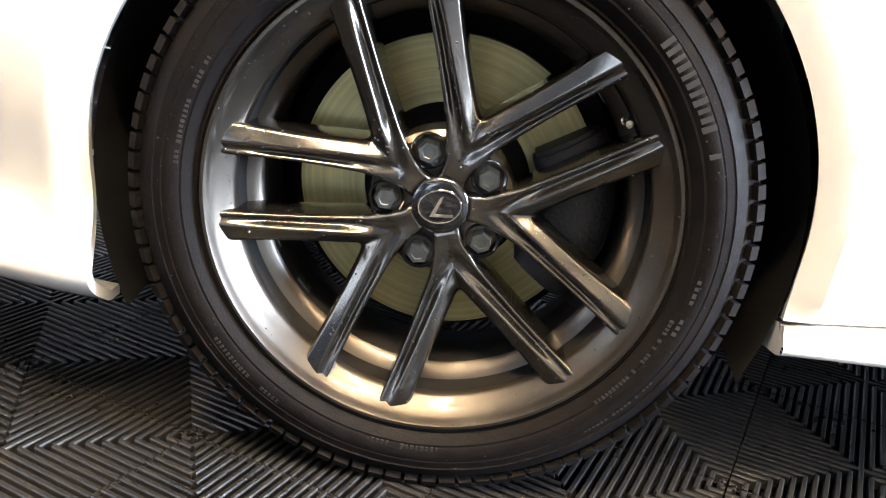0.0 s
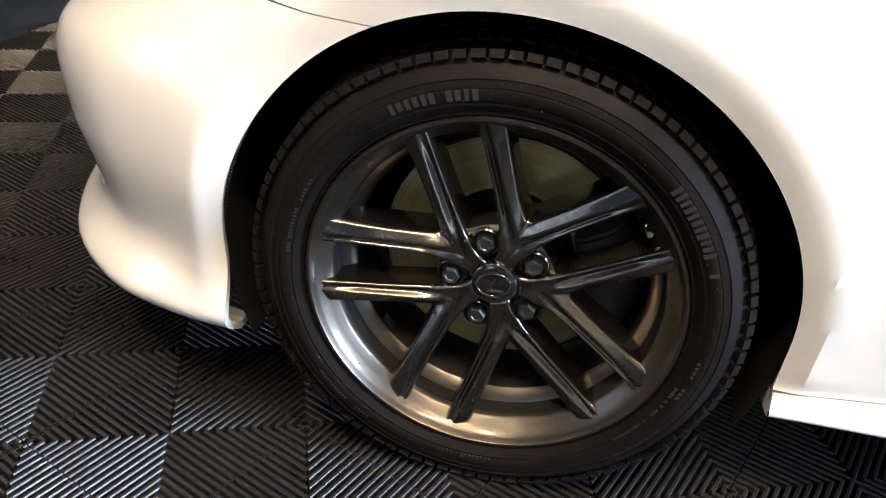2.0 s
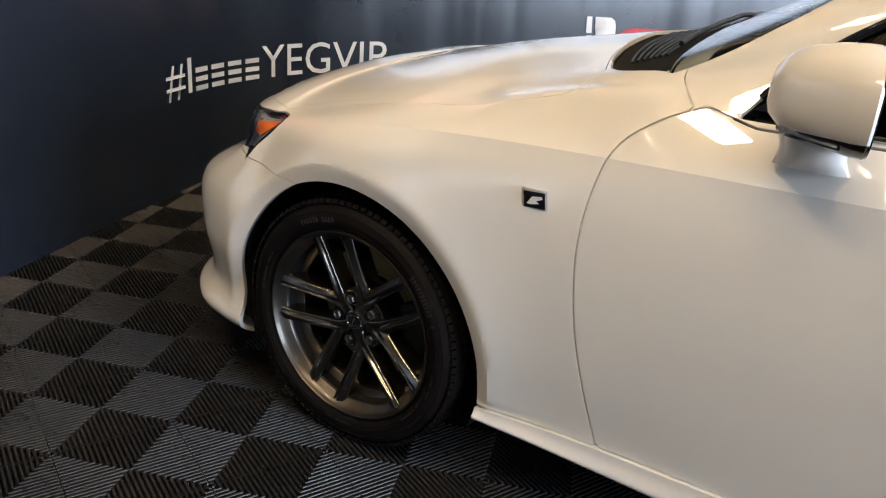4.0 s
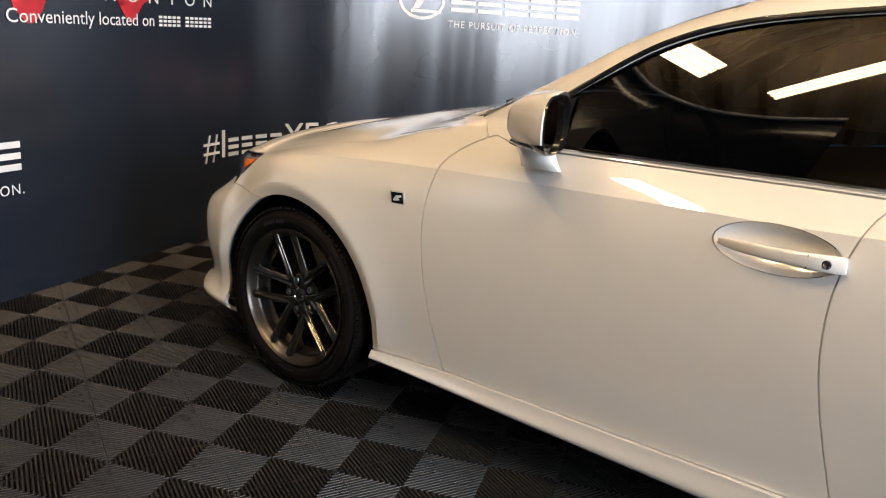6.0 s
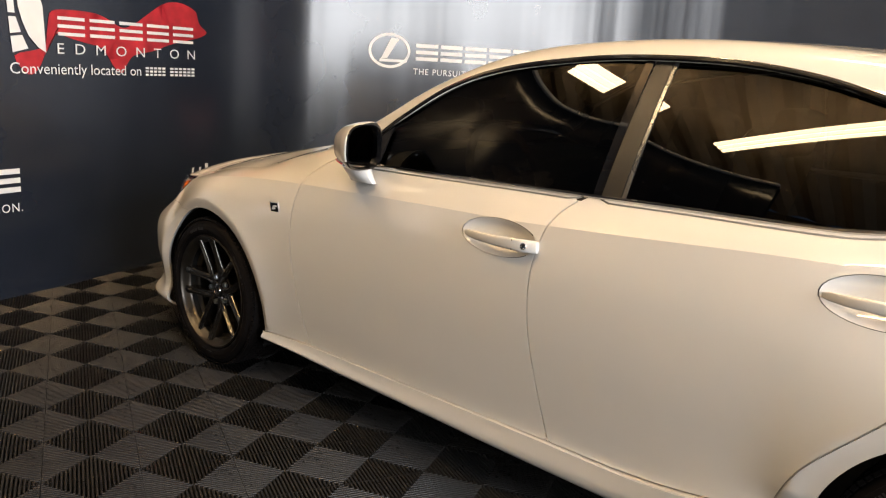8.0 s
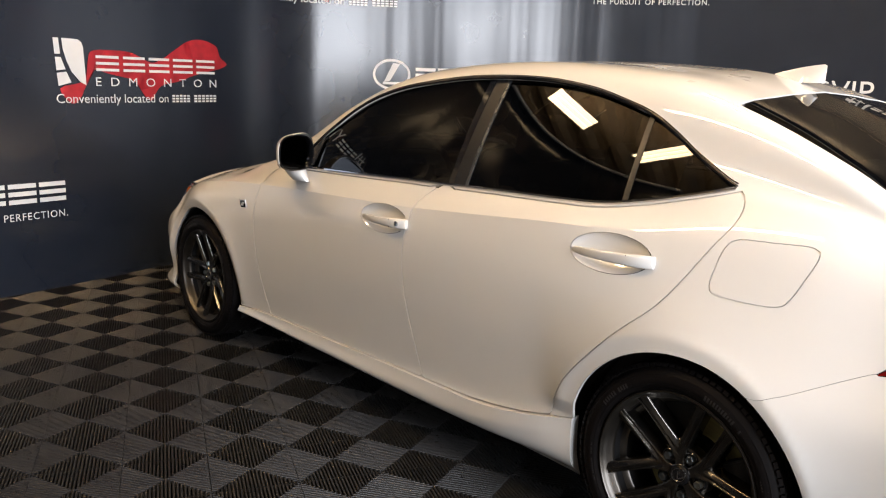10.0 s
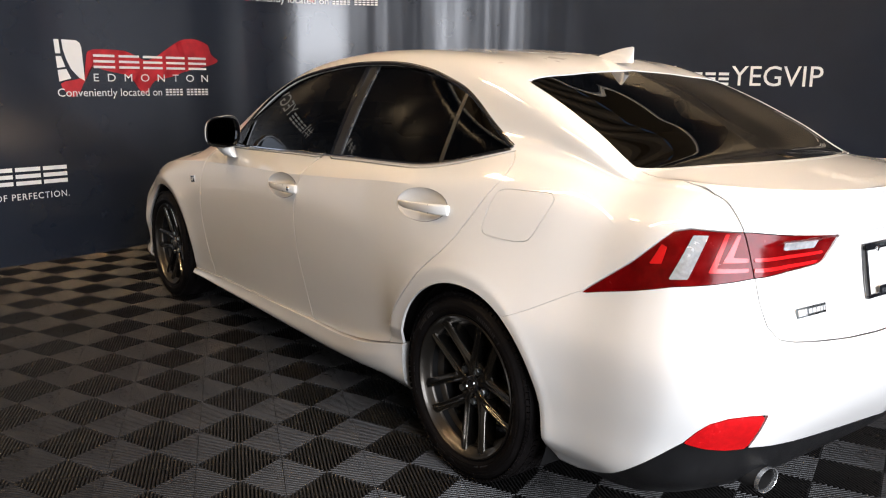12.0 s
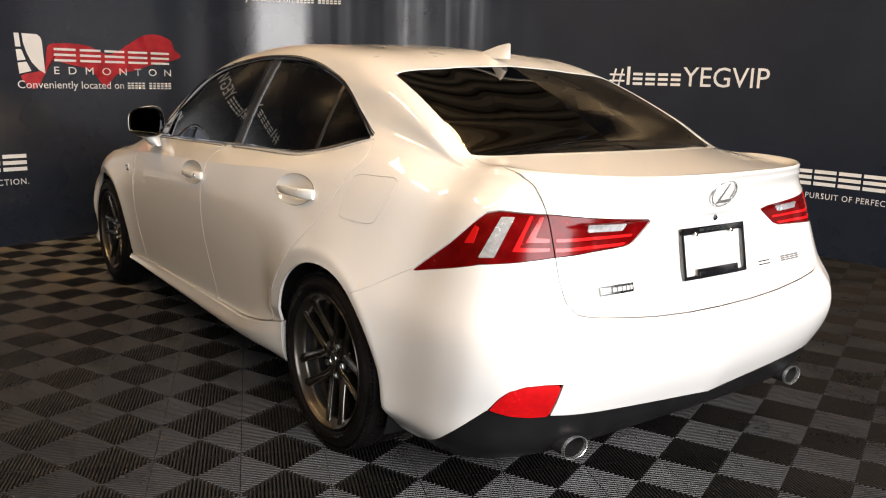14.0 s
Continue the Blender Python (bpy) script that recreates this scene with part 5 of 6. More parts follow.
for surf, bars, name in ((outer_tail, BARS, "tail_lamp"), (inner_tail, INNER_BARS, "inner_tail_lamp")):
    for s in (-1, 1):
        dark = surf
        for _, poly, _ in bars:
            x, y, z = dark[0][:, 0], np.abs(dark[0][:, 1]), dark[0][:, 2]
            dark = clip(dark, -polygon_field(poly, x - y, z))
        lamp = flanged(name, dark, RED_BACK, car, "deep red tail lamp", depth=0.02, inset=0.004, side=s)
        for bar, poly, mat in bars:
            flanged(bar, outline_of(surf, poly, w_of), mat, lamp, "clear reversing strip" if mat is SILVER else "bright red light bar", depth=0.010, inset=0.0015, side=s)

# headlamps
head_fine = refine(BODY, lambda x, y, z: x < 0.05 and 0.60 < z < 0.80 and abs(y) > 0.3, 3)
h_of = lambda x, y: x + 0.35 * y
head_all = outline_of(head_fine, HEAD, h_of)
AMBER_OUT = ((-0.122, 0.730), (-0.038, 0.744), (-0.044, 0.731), (-0.062, 0.713), (-0.074, 0.702), (-0.128, 0.700))
for s in (-1, 1):
    bowl = flanged("headlamp", outline_of(head_fine, HEAD, h_of), LAMP_BOWL, car, "headlamp with pale silver bowl", depth=0.005, inset=0.010, side=s)
    flanged("amber_marker", outline_of(head_fine, AMBER_OUT, h_of), AMBER, bowl, "orange side marker", depth=0.012, inset=0.006, side=s)
    rim_poly = rounded(((-0.30, 0.700), (-0.24, 0.724), (-0.19, 0.724), (-0.18, 0.690), (-0.23, 0.672), (-0.30, 0.678)), 4)
    flanged("lamp_projector", outline_of(head_fine, rim_poly, h_of), NUT, bowl, "dark projector housing", depth=0.01, inset=0.008, side=s)
    edge = clip(head_all, np.where(h_of(head_all[0][:, 0], np.abs(head_all[0][:, 1])) > -0.11, 0.0065, 0.0022) - polygon_field(HEAD, h_of(head_all[0][:, 0], np.abs(head_all[0][:, 1])), head_all[0][:, 2]))
    flanged("lamp_rim", edge, GLOSS_BLACK, bowl, "black lamp rim", depth=0.03, inset=0.001, side=s)
    lens = flanged("lens", head_all, CLEAR_LENS, bowl, "clear headlamp lens", depth=0.002, side=s)

# exhaust tips
for s in (-1, 1):
    bm = bmesh.new()
    rings = []
    for x, hy, hz in ((3.686, 0.0465, 0.0330), (3.694, 0.0475, 0.0340), (3.699, 0.0470, 0.0335), (3.698, 0.0450, 0.0316), (3.688, 0.0442, 0.0308)):
        rings.append([bm.verts.new((x, s * 0.548 + hy * math.cos(2 * math.pi * i / 36), 0.266 + hz * math.sin(2 * math.pi * i / 36))) for i in range(36)])
    bridge(bm, rings, False)
    tip = part("exhaust_tip", bm, BRIGHT, car, "oval chrome exhaust tip")
    bm = bmesh.new()
    rings = []
    for x, hy, hz in ((3.50, 0.041, 0.029), (3.66, 0.0440, 0.0310), (3.687, 0.0442, 0.0309), (3.687, 0.0425, 0.0292), (3.66, 0.0410, 0.0278), (3.52, 0.038, 0.025)):
        rings.append([bm.verts.new((x, s * 0.548 + hy * math.cos(2 * math.pi * i / 36), 0.266 + hz * math.sin(2 * math.pi * i / 36))) for i in range(36)])
    bridge(bm, rings, False)
    part("exhaust_pipe", bm, BARREL, tip, "dull dark exhaust pipe")
    # dark plug added in place of the shade deep inside the pipe
    part("exhaust_bore", box_bm((0.01, 0.078, 0.052), (3.53, s * 0.548, 0.266), 0.004), DARK, tip)

# number-plate frame with no plate
PLATE_LEAN = math.degrees(math.atan2(0.030, 0.150))
plate_x = rear_x(0.0, 0.785) + 0.004


def on_lid(y, z, off=0.0):
    return rear_x(y, z) + off


frame_bm = bmesh.new()
for size, at in (((0.010, 0.312, 0.022), (0, 0, 0.068)), ((0.010, 0.312, 0.012), (0, 0, -0.073)), ((0.010, 0.013, 0.150), (0, -0.1495, 0)), ((0.010, 0.013, 0.150), (0, 0.1495, 0))):
    b = box_bm(size, at, 0.003)
    mesh = bpy.data.meshes.new("piece")
    b.to_mesh(mesh)
    b.free()
    frame_bm.from_mesh(mesh)
    bpy.data.meshes.remove(mesh)
plate_frame = part("plate_frame", frame_bm, GLOSS_BLACK, car, "empty black number-plate frame")
plate_frame.matrix_basis = pose(plate_x + 0.004, 0.004, 0.786, 0, -PLATE_LEAN, 0)
label_bar = part("dealer_strip", box_bm((0.004, 0.200, 0.030), (0.004, 0.008, -0.064), 0.001), GLOSS_BLACK, plate_frame, "dark strip of unreadable print")


def words_bm(words, y0, y1, cap):
    """Flat words in the y-z plane, reading towards +y."""
    font = bpy.data.curves.new("words", "FONT")
    font.body, font.size, font.resolution_u = words, 1.0, 2
    holder = new("words_outline", font)
    mesh = bpy.data.meshes.new_from_object(holder.evaluated_get(bpy.context.evaluated_depsgraph_get()))
    bpy.data.objects.remove(holder)
    bpy.data.curves.remove(font)
    bm = bmesh.new()
    bm.from_mesh(mesh)
    bpy.data.meshes.remove(mesh)
    lo, hi = min(v.co.x for v in bm.verts), max(v.co.x for v in bm.verts)
    for v in bm.verts:
        v.co = (0, y0 + (y1 - y0) * (v.co.x - lo) / (hi - lo), v.co.y * cap / 0.69)
    return bm


words = part("dealer_words", words_bm("OF EDMONTON", -0.012, 0.100, 0.013), CHROME, plate_frame, "pale capitals OF EDMONTON", smooth=False)
words.matrix_basis = pose(0.0068, 0, -0.0705)
for row_z, y0, y1, h in ((-0.064, -0.082, -0.018, 0.013), (0.069, -0.070, 0.075, 0.009)):
    y = y0
    rnd = random.Random(2)
    while y < y1 - 0.006:
        wd = 0.005 + 0.004 * rnd.random()
        part("print_bar", box_bm((0.0008, wd, h), (0.0068 if row_z < 0 else 0.0056, y + wd / 2, row_z)), CHROME if row_z < 0 else NUT, plate_frame, smooth=False)
        y += wd + 0.003
for y in (-0.088, 0.088):
    bolt = part("plate_bolt", lathe_bm([(0.0, -0.006), (0.004, -0.0058), (0.0075, -0.004), (0.008, 0.0)], 18), CHROME, plate_frame, "chrome plate bolt")
    bolt.matrix_basis = pose(0.004, y, 0.058, 0, 0, 90)

# emblem and badges on the lid
EMB_Z = 0.965
ring = lathe_bm([(0.051, 0.0), (0.0525, -0.005), (0.0560, -0.0065), (0.0595, -0.005), (0.061, 0.0)], 56)
bmesh.ops.scale(ring, verts=ring.verts, vec=(1.0, 1.0, 0.74))
emblem = part("emblem", ring, BRIGHT, car, "chrome oval emblem ring")
emblem.matrix_basis = pose(rear_x(0.012, EMB_Z) + 0.001, 0.012, EMB_Z, 0, 0, 90) @ pose(0, 0, 0, 17, 0, 0)
bent = solid_outline(((0.004, 0.034), (0.016, 0.036), (-0.010, -0.022), (0.046, -0.018), (0.047, -0.029), (-0.032, -0.033)), -0.005, 0.001)
part("emblem_bar", bent, BRIGHT, emblem, "chrome bent bar")


def badge_bar(y0, y1, z0, z1, mat, name, label, parent=car, off=0.003):
    yc, zc = (y0 + y1) / 2, (z0 + z1) / 2
    ob = part(name, box_bm((0.003, y1 - y0, z1 - z0), (0, 0, 0), 0.0008), mat, parent, label)
    ob.matrix_basis = pose(on_lid(yc, zc) + off, yc, zc, 0, -12, math.degrees(math.atan2(on_lid(yc + 0.01, zc) - on_lid(yc - 0.01, zc), 0.02)) * -1)
    return ob


sport = badge_bar(-0.497, -0.366, 0.706, 0.732, NUT, "trim_badge", "black and chrome trim badge")
for y0, y1, z0, z1 in ((-0.492, -0.455, 0.710, 0.728), (-0.447, -0.432, 0.713, 0.726), (-0.428, -0.414, 0.713, 0.726), (-0.410, -0.397, 0.713, 0.726), (-0.393, -0.383, 0.713, 0.726), (-0.379, -0.371, 0.713, 0.726)):
    badge_bar(y0, y1, z0, z1, BADGE, "badge_mark", "", car, 0.0048)
for y0, y1 in ((0.243, 0.262), (0.266, 0.285), (0.289, 0.305), (0.360, 0.364), (0.372, 0.396), (0.402, 0.426), (0.432, 0.456), (0.462, 0.485)):
    for z0 in ((0.712, 0.7185, 0.725) if y0 > 0.35 else (0.712, 0.722)):
        badge_bar(y0, y1, z0, z0 + 0.0045, CHROME, "badge_mark", "", car, 0.002)
camera_dome = part("reversing_camera", lathe_bm([(0.0, -0.008), (0.006, -0.007), (0.010, -0.003), (0.011, 0.002)], 24), GLOSS_BLACK, car, "small black reversing camera")
camera_dome.matrix_basis = pose(rear_x(0.026, 0.884) - 0.002, 0.026, 0.884, 0, 30, 90)

# wing badge
wing = part("wing_badge", box_bm((0.054, 0.004, 0.042), (0, 0, 0), 0.0012), BADGE, car, "square chrome wing badge")
wing.matrix_basis = pose(0.459, side_y(0.459, 0.752) - 0.002, 0.752, 6, -4, 0)
part("badge_field", box_bm((0.045, 0.002, 0.033), (0, -0.0022, 0.0), 0.0006), GLOSS_BLACK, wing, "black badge field")
part("badge_mark", solid_outline(((-0.016, -0.011), (-0.004, 0.004), (0.016, 0.006), (0.018, 0.001), (0.004, -0.004), (0.010, -0.009), (-0.006, -0.012)), -0.0012), PRINT_WHITE, wing, smooth=False).matrix_basis = pose(0, -0.0033, 0.003)


# wipers on the cowl
for y0, y1 in ((-0.52, 0.06), (0.02, 0.55)):
    pts = []
    for i in range(9):
        y = y0 + (y1 - y0) * i / 8
        x = 0.552 + 0.03 * (y / 0.6) ** 2 + 0.008 * i / 8
        z = SKIN.ray_cast(Vector((x, y, 2.0)), Vector((0, 0, -1)))[0].z
        pts.append((x, y, z + 0.008))
    part("wiper", tube_bm(pts, 0.006, 6), BLACK_PLASTIC, car, "black windscreen wiper")
for i in range(7):
    pts = []
    for j in range(13):
        y = -0.5 + j / 12
        x = 0.385 + 0.022 * i + (0.12 - 0.014 * i) * (y / 0.6) ** 2
        pts.append((x, y, SKIN.ray_cast(Vector((x, y, 2.0)), Vector((0, 0, -1)))[0].z - 0.010))
    part("cowl_slat", tube_bm(pts, 0.003, 6), BLACK_PLASTIC, car)


# cabin
def seat(x, y, width):
    base = part("seat_cushion", box_bm((0.52, width, 0.16), (x, y, 0.50), 0.05, 4), LEATHER, car, "black leather seat cushion")
    back = part("seat_back", box_bm((0.14, width * 0.96, 0.60), (0, 0, 0.28), 0.05, 4), LEATHER, car, "black leather seat back")
    back.matrix_basis = pose(x + 0.22, y, 0.54, 0, 18, 0)
    return base


for sy in (-0.37, 0.37):
    seat(1.42, sy, 0.50)
    rest = part("head_restraint", box_bm((0.10, 0.26, 0.17), (0, 0, 0), 0.04, 4), LEATHER, car, "black head restraint")
    rest.matrix_basis = pose(1.86, sy, 1.14, 0, 14, 0)
seat(2.32, 0.0, 1.24)
part("dashboard", box_bm((0.44, 1.36, 0.26), (0.86, 0, 0.84), 0.07, 4), LEATHER, car, "dark padded dashboard")
part("centre_console", box_bm((0.9, 0.22, 0.30), (1.25, 0, 0.55), 0.04, 3), LEATHER, car)
wheel_rim = lathe_bm([(0.185 + 0.016 * math.cos(a), 0.016 * math.sin(a)) for a in (2 * math.pi * i / 10 for i in range(10))], 48, closed=True)
steering = part("steering_wheel", wheel_rim, LEATHER, car, "leather steering wheel")
steering.matrix_basis = pose(1.14, -0.37, 0.93, 0, 0, 90) @ pose(0, 0, 0, -25, 0, 0)
part("steering_boss", box_bm((0.15, 0.05, 0.11), (0, 0.01, 0), 0.02, 3), LEATHER, steering)
part("steering_spoke", box_bm((0.36, 0.02, 0.05), (0, 0.005, 0), 0.008, 2), CHROME, steering, "silver steering-wheel spokes")
part("parcel_shelf", box_bm((0.55, 1.16, 0.05), (2.86, 0, 0.985), 0.015), LEATHER, car, "black parcel shelf")
part("cabin_floor", box_bm((2.3, 1.44, 0.04), (1.75, 0, 0.33), 0.01), DARK, car)
part("door_lining", box_bm((2.0, 0.04, 0.62), (1.8, -0.755, 0.66), 0.012), LEATHER, car, "black door lining")
part("door_lining", box_bm((2.0, 0.04, 0.62), (1.8, 0.755, 0.66), 0.012), LEATHER, car, "black door lining")

# ---- prints on the banner ----
def print_on_wall(name, shapes, mat, label, parent, lift=0.004, each=False):
    """Flat print: simple outlines in (s, z), laid a few mm proud of the banner; each: every outline is a part of its own."""
    for group in ([[o] for o in shapes] if each else [shapes]):
        bm = bmesh.new()
        for outline in group:
            bm.faces.new([bm.verts.new((s, 0, z)) for s, z in outline])
        bmesh.ops.remove_doubles(bm, verts=bm.verts, dist=0.0002)
        bmesh.ops.triangulate(bm, faces=bm.faces)
        lay(name, bm, mat, label, parent, lift)


def lay(name, bm, mat, label, parent, lift):
    for axis, step in (((1, 0, 0), 0.08),):
        lo, hi = min(v.co.x for v in bm.verts), max(v.co.x for v in bm.verts)
        x = math.ceil(lo / step) * step
        while x < hi:
            bmesh.ops.bisect_plane(bm, geom=bm.verts[:] + bm.edges[:] + bm.faces[:], plane_co=(x, 0, 0), plane_no=axis)
            x += step
    for v in bm.verts:
        s, z = v.co.x, v.co.z
        px, py = on_wall(s, lift + fold(s, z))
        v.co = (px, py, z)
    mesh = bpy.data.meshes.new(name)
    bm.to_mesh(mesh)
    bm.free()
    return link(name, mesh, mat, parent, label)


def lettering(name, words, s0, s1, base, cap, mat, label, parent, lift=0.004, space=1.0):
    """Words from s0 to s1 along the banner, capitals cap metres high on the line base."""
    font = bpy.data.curves.new(name, "FONT")
    font.body, font.size, font.space_character, font.resolution_u = words, 1.0, space, 3
    holder = new(name + "_outline", font)
    mesh = bpy.data.meshes.new_from_object(holder.evaluated_get(bpy.context.evaluated_depsgraph_get()))
    bpy.data.objects.remove(holder)
    bpy.data.curves.remove(font)
    bm = bmesh.new()
    bm.from_mesh(mesh)
    bpy.data.meshes.remove(mesh)
    lo, hi = min(v.co.x for v in bm.verts), max(v.co.x for v in bm.verts)
    for v in bm.verts:
        v.co = (s0 + (s1 - s0) * (v.co.x - lo) / (hi - lo), 0, base + v.co.y * cap / 0.69)
    # one part for each letter
    bmesh.ops.remove_doubles(bm, verts=bm.verts, dist=0.00002)
    seen = set()
    for start in bm.verts[:]:
        if start in seen:
            continue
        island, stack = [], [start]
        seen.add(start)
        while stack:
            v = stack.pop()
            island.append(v)
            for e in v.link_edges:
                o = e.other_vert(v)
                if o not in seen:
                    seen.add(o)
                    stack.append(o)
        letter = bmesh.new()
        made = {v: letter.verts.new(v.co) for v in island}
        for f in {f for v in island for f in v.link_faces}:
            letter.faces.new([made[v] for v in f.verts])
        lay("letter", letter, mat, "", parent, lift)
    bm.free()


def bars(s0, s1, z0, z1, count, thick, gap=0.18, rows=2):
    """Plain bars in place of letters: count cells, each with rows horizontal strokes."""
    out = []
    cell = (s1 - s0) / count
    for i in range(count):
        a, b = s0 + cell * i + cell * gap / 2, s0 + cell * (i + 1) - cell * gap / 2
        for r in range(rows):
            z = z0 + (z1 - z0 - thick) * r / max(rows - 1, 1)
            out.append(((a, z), (b, z), (b, z + thick), (a, z + thick)))
    return out


def oval(cx, cz, rx, rz, thick, n=40):
    out = []
    for i in range(n):
        a, b = 2 * math.pi * i / n, 2 * math.pi * (i + 1) / n
        out.append(tuple((cx + (rx - t) * math.cos(g), cz + (rz - t) * math.sin(g)) for g, t in ((a, 0), (b, 0), (b, thick), (a, thick))))
    return out


def dealer_print(s, dz):
    root = new("dealer_print")
    tagged(root, "white and red dealer print on the navy banner", "wall print", "banner prints")
    z = lambda v: v + dz
    red = ((0.03, 1.225), (0.10, 1.135), (0.16, 1.165), (0.20, 1.25), (0.225, 1.40), (0.25, 1.455), (0.35, 1.468), (0.52, 1.463), (0.62, 1.432), (0.70, 1.40), (0.78, 1.42), (0.88, 1.48), (1.00, 1.55), (1.09, 1.572), (1.18, 1.567),
           (1.27, 1.535), (1.29, 1.50), (1.31, 1.455), (1.37, 1.41), (1.30, 1.375), (1.18, 1.35), (1.05, 1.32), (0.94, 1.283), (0.81, 1.258), (0.76, 1.235), (0.72, 1.185), (0.69, 1.148), (0.64, 1.18), (0.60, 1.235), (0.55, 1.285), (0.45, 1.305), (0.35, 1.325), (0.26, 1.345), (0.22, 1.30), (0.16, 1.26))
    print_on_wall("red_drape", [[(s + a, z(b)) for a, b in spline(red, 3, True)]], PRINT_RED, "red printed drape", root, 0.003)
    white = [[(s + a, z(b)) for a, b in shape] for shape in (
        ((0.055, 1.525), (0.16, 1.522), (0.185, 1.505), (0.195, 1.475), (0.205, 1.245), (0.16, 1.27), (0.11, 1.325), (0.08, 1.39), (0.06, 1.46)),
        ((0.0, 1.525), (0.035, 1.525), (0.042, 1.43), (0.006, 1.43)), ((0.007, 1.412), (0.045, 1.412), (0.07, 1.34), (0.012, 1.332)), ((0.013, 1.318), (0.075, 1.326), (0.105, 1.262), (0.02, 1.24)))]
    print_on_wall("white_panel", white, PRINT_WHITE, "white curved panel mark", root, 0.006)
    # brand word as plain strokes
    print_on_wall("word_bar", bars(s + 0.262, s + 1.265, z(1.335), z(1.432), 5, 0.017, 0.16, 3), PRINT_WHITE, "white plain bar", root, 0.006, True)
    lettering("town_name", "EDMONTON", s + 0.272, s + 1.262, z(1.243), 0.054, PRINT_WHITE, "white spaced capitals EDMONTON", root, 0.006, 2.2)
    lettering("tagline", "Conveniently located on", s + 0.002, s + 0.83, z(1.138), 0.055, PRINT_WHITE, "white words Conveniently located on", root, 0.006)
    print_on_wall("address_bar", bars(s + 0.86, s + 1.02, z(1.138), z(1.188), 5, 0.012, 0.25, 3) + bars(s + 1.05, s + 1.262, z(1.138), z(1.188), 6, 0.012, 0.25, 3), PRINT_WHITE, "white plain bar", root, 0.006, True)


def maker_print(s, dz):
    root = new("maker_print")
    tagged(root, "white oval mark and slogan print on the navy banner", "wall print", "banner prints")
    z = lambda v: v + dz
    ring = oval(s + 0.155, z(1.378), 0.155, 0.124, 0.020)
    bent = [((s + 0.165, z(1.470)), (s + 0.222, z(1.462)), (s + 0.140, z(1.325)), (s + 0.092, z(1.318))), ((s + 0.085, z(1.318)), (s + 0.292, z(1.318)), (s + 0.284, z(1.298)), (s + 0.082, z(1.298)))]
    print_on_wall("oval_mark", ring + bent, PRINT_WHITE, "white oval ring mark", root, 0.005)
    print_on_wall("word_bar", bars(s + 0.342, s + 1.262, z(1.318), z(1.438), 5, 0.027, 0.10, 3), PRINT_WHITE, "white plain bar", root, 0.005, True)
    lettering("slogan", "THE PURSUIT OF PERFECTION.", s + 0.338, s + 1.258, z(1.218), 0.043, PRINT_WHITE, "white words THE PURSUIT OF PERFECTION", root, 0.005, 1.15)


def hashtag_print(s, dz, k=1.0):
    root = new("hashtag_print")
    tagged(root, "white hashtag print on the navy banner", "wall print", "banner prints")
    z = lambda v: v + dz
    lettering("hash_sign", "#", s, s + 0.13 * k, z(1.272), 0.15, PRINT_WHITE, "white hash sign", root, 0.005)
    print_on_wall("word_bar", [((s + 0.150 * k, z(1.272)), (s + 0.176 * k, z(1.272)), (s + 0.176 * k, z(1.425)), (s + 0.150 * k, z(1.425)))] + bars(s + 0.19 * k, s + 0.62 * k, z(1.272), z(1.375), 4, 0.022, 0.24, 3), PRINT_WHITE, "white plain bar", root, 0.005, True)
    lettering("hash_word", "YEGVIP", s + 0.625 * k, s + 1.325 * k, z(1.272), 0.157, PRINT_WHITE, "white capitals YEGVIP", root, 0.005)


for s, dz in ((4.60, 0.0), (6.156, 0.772), (8.42, -0.772), (12.45, 0.0), (13.9, 0.772)):
    dealer_print(s, dz)
for s, dz in ((7.222, 0.0), (8.665, 0.772), (3.37, -0.772), (11.06, -0.772), (15.0, 0.0)):
    maker_print(s, dz)
for s, dz in ((9.845, 0.0), (11.3, 0.772), (1.95, 0.0), (3.5, 0.772)):
    hashtag_print(s, dz)
hashtag_print(5.785, -0.840, 1.07)

# ---- ribbed floor tiles ----
SIDE, ANGLE, OFFSET = 0.2019, 22.17, (0.0477, 0.1419)
TILE_SIZE = SIDE * math.sqrt(2)
RIBS, RIB_HIGH = 23, 0.014


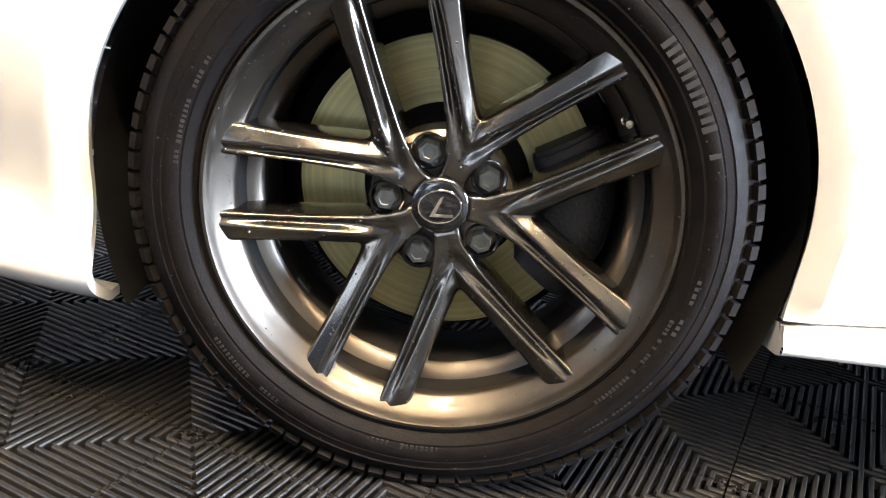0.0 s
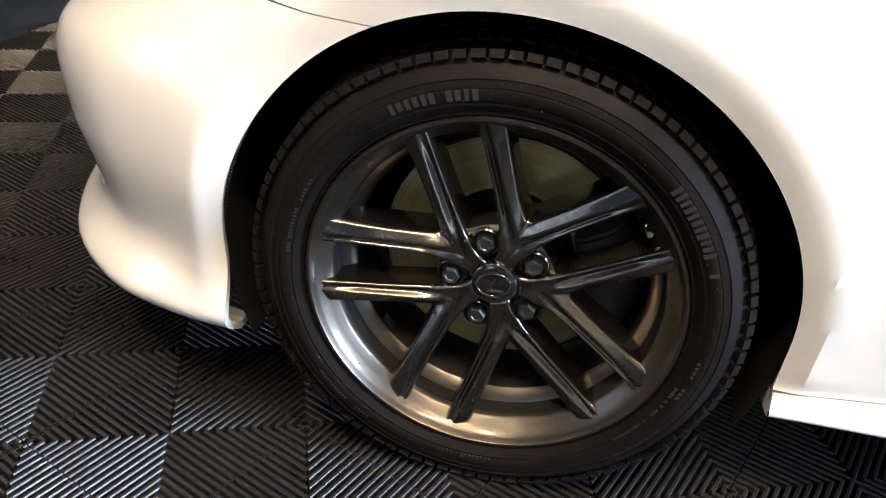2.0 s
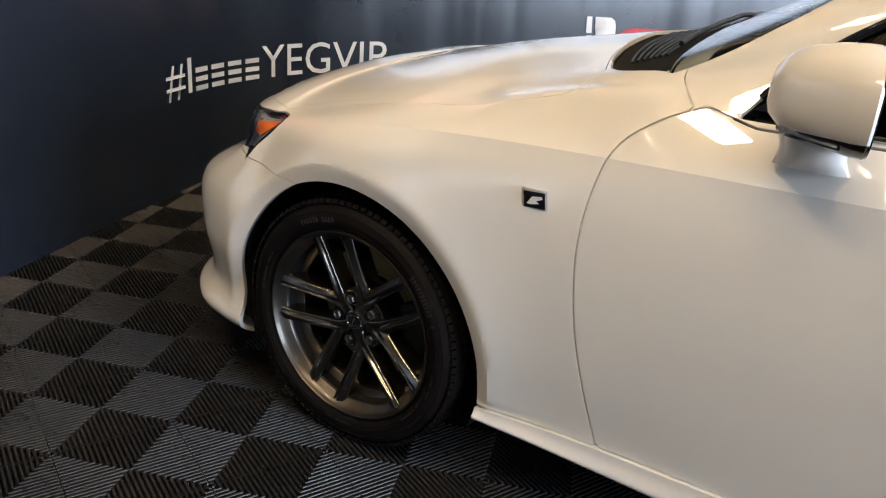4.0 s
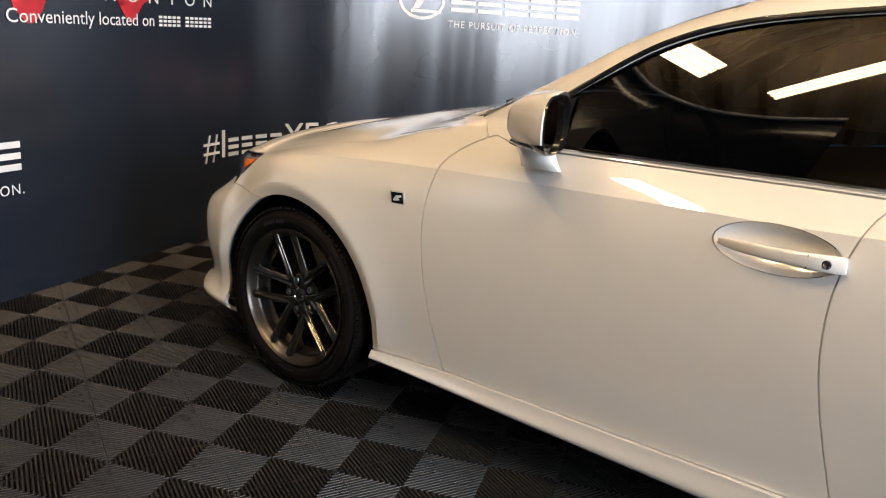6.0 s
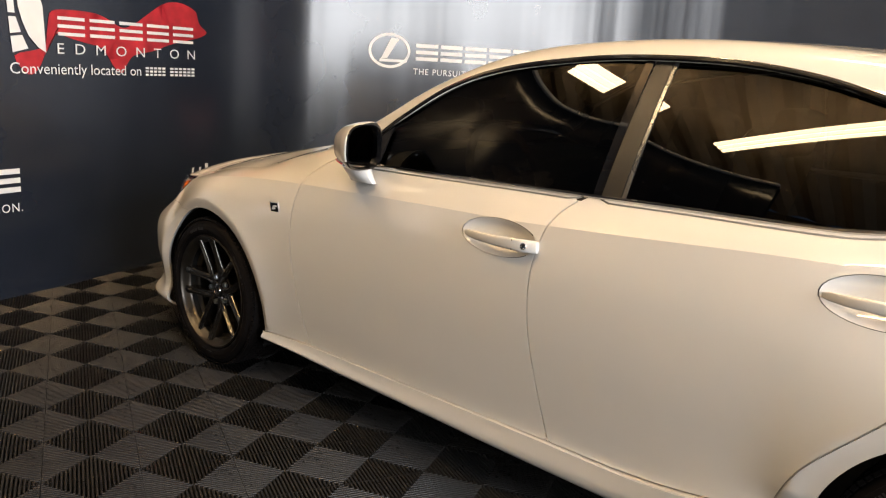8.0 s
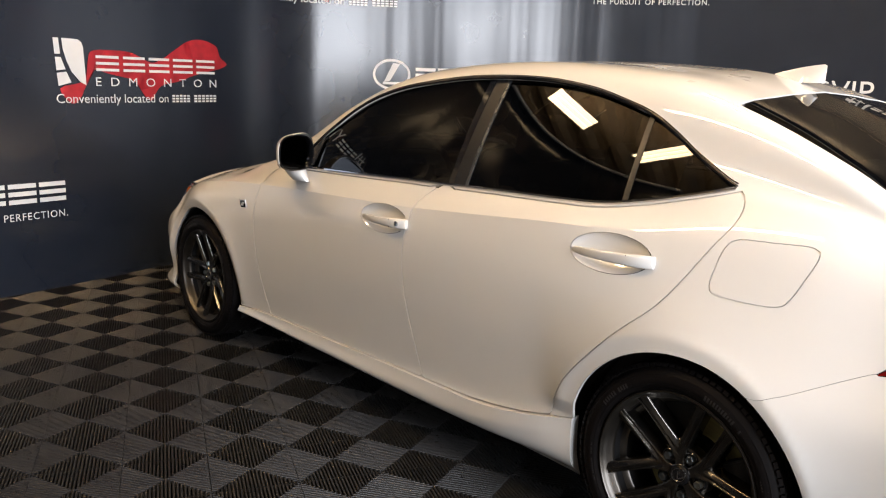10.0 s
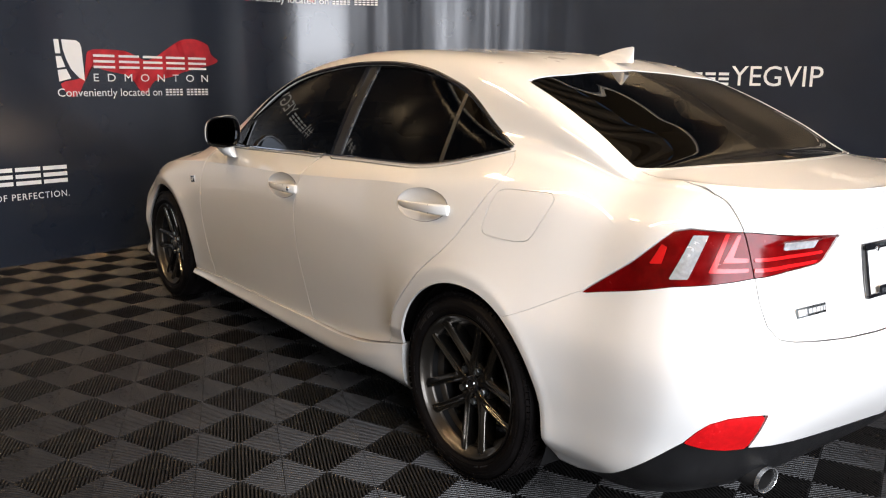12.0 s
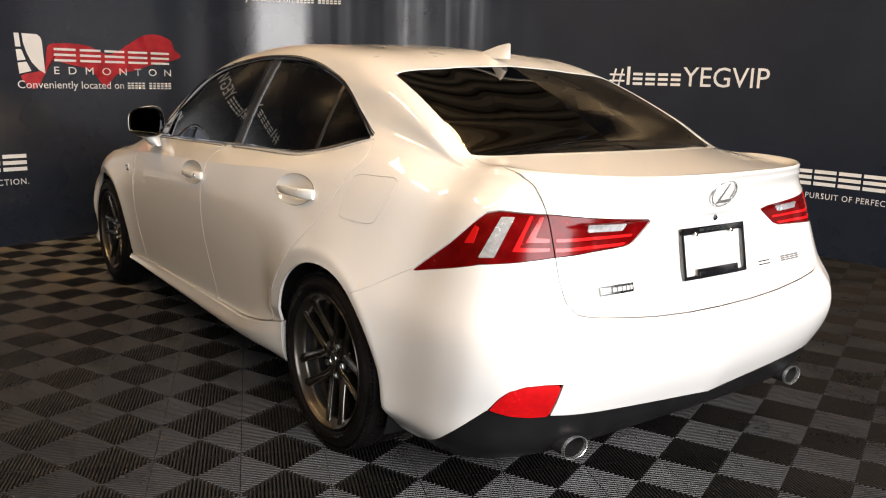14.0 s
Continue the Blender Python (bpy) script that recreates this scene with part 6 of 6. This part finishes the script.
def rib_field():
    """Ribs of one tile, as points and faces: four triangles, ribs square to their outer edge."""
    verts, faces = [], []
    half = TILE_SIZE / 2 - 0.0012
    pitch = 2 * half / RIBS

    def bar(u, v0, v1, quarter):
        c, s = ((1, 0), (0, 1), (-1, 0), (0, -1))[quarter]
        n = len(verts)
        for v in (v0, v1):
            for du, z in ((-0.31, -RIB_HIGH), (-0.27, -0.0018), (-0.17, 0.0), (0.17, 0.0), (0.27, -0.0018), (0.31, -RIB_HIGH)):
                a, b = u + du * pitch, v
                verts.append((a * c - b * s, a * s + b * c, z))
        for i in range(5):
            faces.append((n + i, n + i + 1, n + 7 + i, n + 6 + i))
        faces.append((n + 5, n + 4, n + 3, n + 2, n + 1, n))

    for quarter in range(4):
        for i in range(RIBS):
            u = -half + pitch * (i + 0.5)
            start = abs(u) + 0.0008
            if half - start > 0.004:
                bar(u, start, half, quarter)
        # edge strip of the tile, a little lower than the ribs
        c, s = ((1, 0), (0, 1), (-1, 0), (0, -1))[quarter]
        n = len(verts)
        for a, b, z in ((-half, half - 0.0028, -0.0030), (half, half - 0.0028, -0.0030), (half, half, -0.0030), (-half, half, -0.0030)):
            verts.append((a * c - b * s, a * s + b * c, z))
        faces.append((n, n + 1, n + 2, n + 3))
    return verts, faces


tile_verts, tile_faces = rib_field()
spots = []
co, si = math.cos(radians(ANGLE)), math.sin(radians(ANGLE))
for i in range(-34, 44):
    for j in range(-44, 34):
        if (i + j) % 2:
            continue
        q, r = OFFSET[0] + i * SIDE, OFFSET[1] + j * SIDE
        x, y = q * co - r * si, q * si + r * co
        k = int(np.argmin(((WALL - (x, y)) ** 2).sum(1)))
        gap = (WALL[k] - (x, y))
        d = WALL[min(k + 1, len(WALL) - 1)] - WALL[max(k - 1, 0)]
        inside = (x - WALL[k][0]) * d[1] - (y - WALL[k][1]) * d[0] > 0
        if (inside or np.hypot(*gap) < 0.22) and -2.4 < x < 7.0 and -3.6 < y < 4.2:
            spots.append((x, y))
# those along the car's left side and tail lie nearest to the walk
spots.sort(key=lambda p: max(abs(p[0] - 2.0) - 2.7, 0) + abs(p[1] + 1.35))
tile_turn = radians(ANGLE + 45)
near, rest = spots[:300], spots[300:]
mesh = bpy.data.meshes.new("floor_tile")
mesh.from_pydata(tile_verts, [], tile_faces)
mesh.materials.append(TILE)
rnd = random.Random(8)
for x, y in near:
    ob = new("floor_tile", mesh)
    ob.parent = SLAB_OB
    ob.matrix_basis = Matrix.Translation((x, y, rnd.uniform(-0.0012, 0.0004))) @ Matrix.Rotation(tile_turn, 4, "Z")
tv = np.array(tile_verts)
ct, st = math.cos(tile_turn), math.sin(tile_turn)
turned = np.stack([tv[:, 0] * ct - tv[:, 1] * st, tv[:, 0] * st + tv[:, 1] * ct, tv[:, 2]], 1)
all_v = np.concatenate([turned + (x, y, 0) for x, y in rest])
all_f = [tuple(v + n * len(tv) for v in f) for n in range(len(rest)) for f in tile_faces]
mesh = bpy.data.meshes.new("floor_tiles_far")
mesh.from_pydata(all_v.tolist(), [], all_f)
mesh.materials.append(TILE)
far = new("floor_tiles_far", mesh)
far.parent = SLAB_OB
tagged(far, "black ribbed tiles further off", kind="stuff")
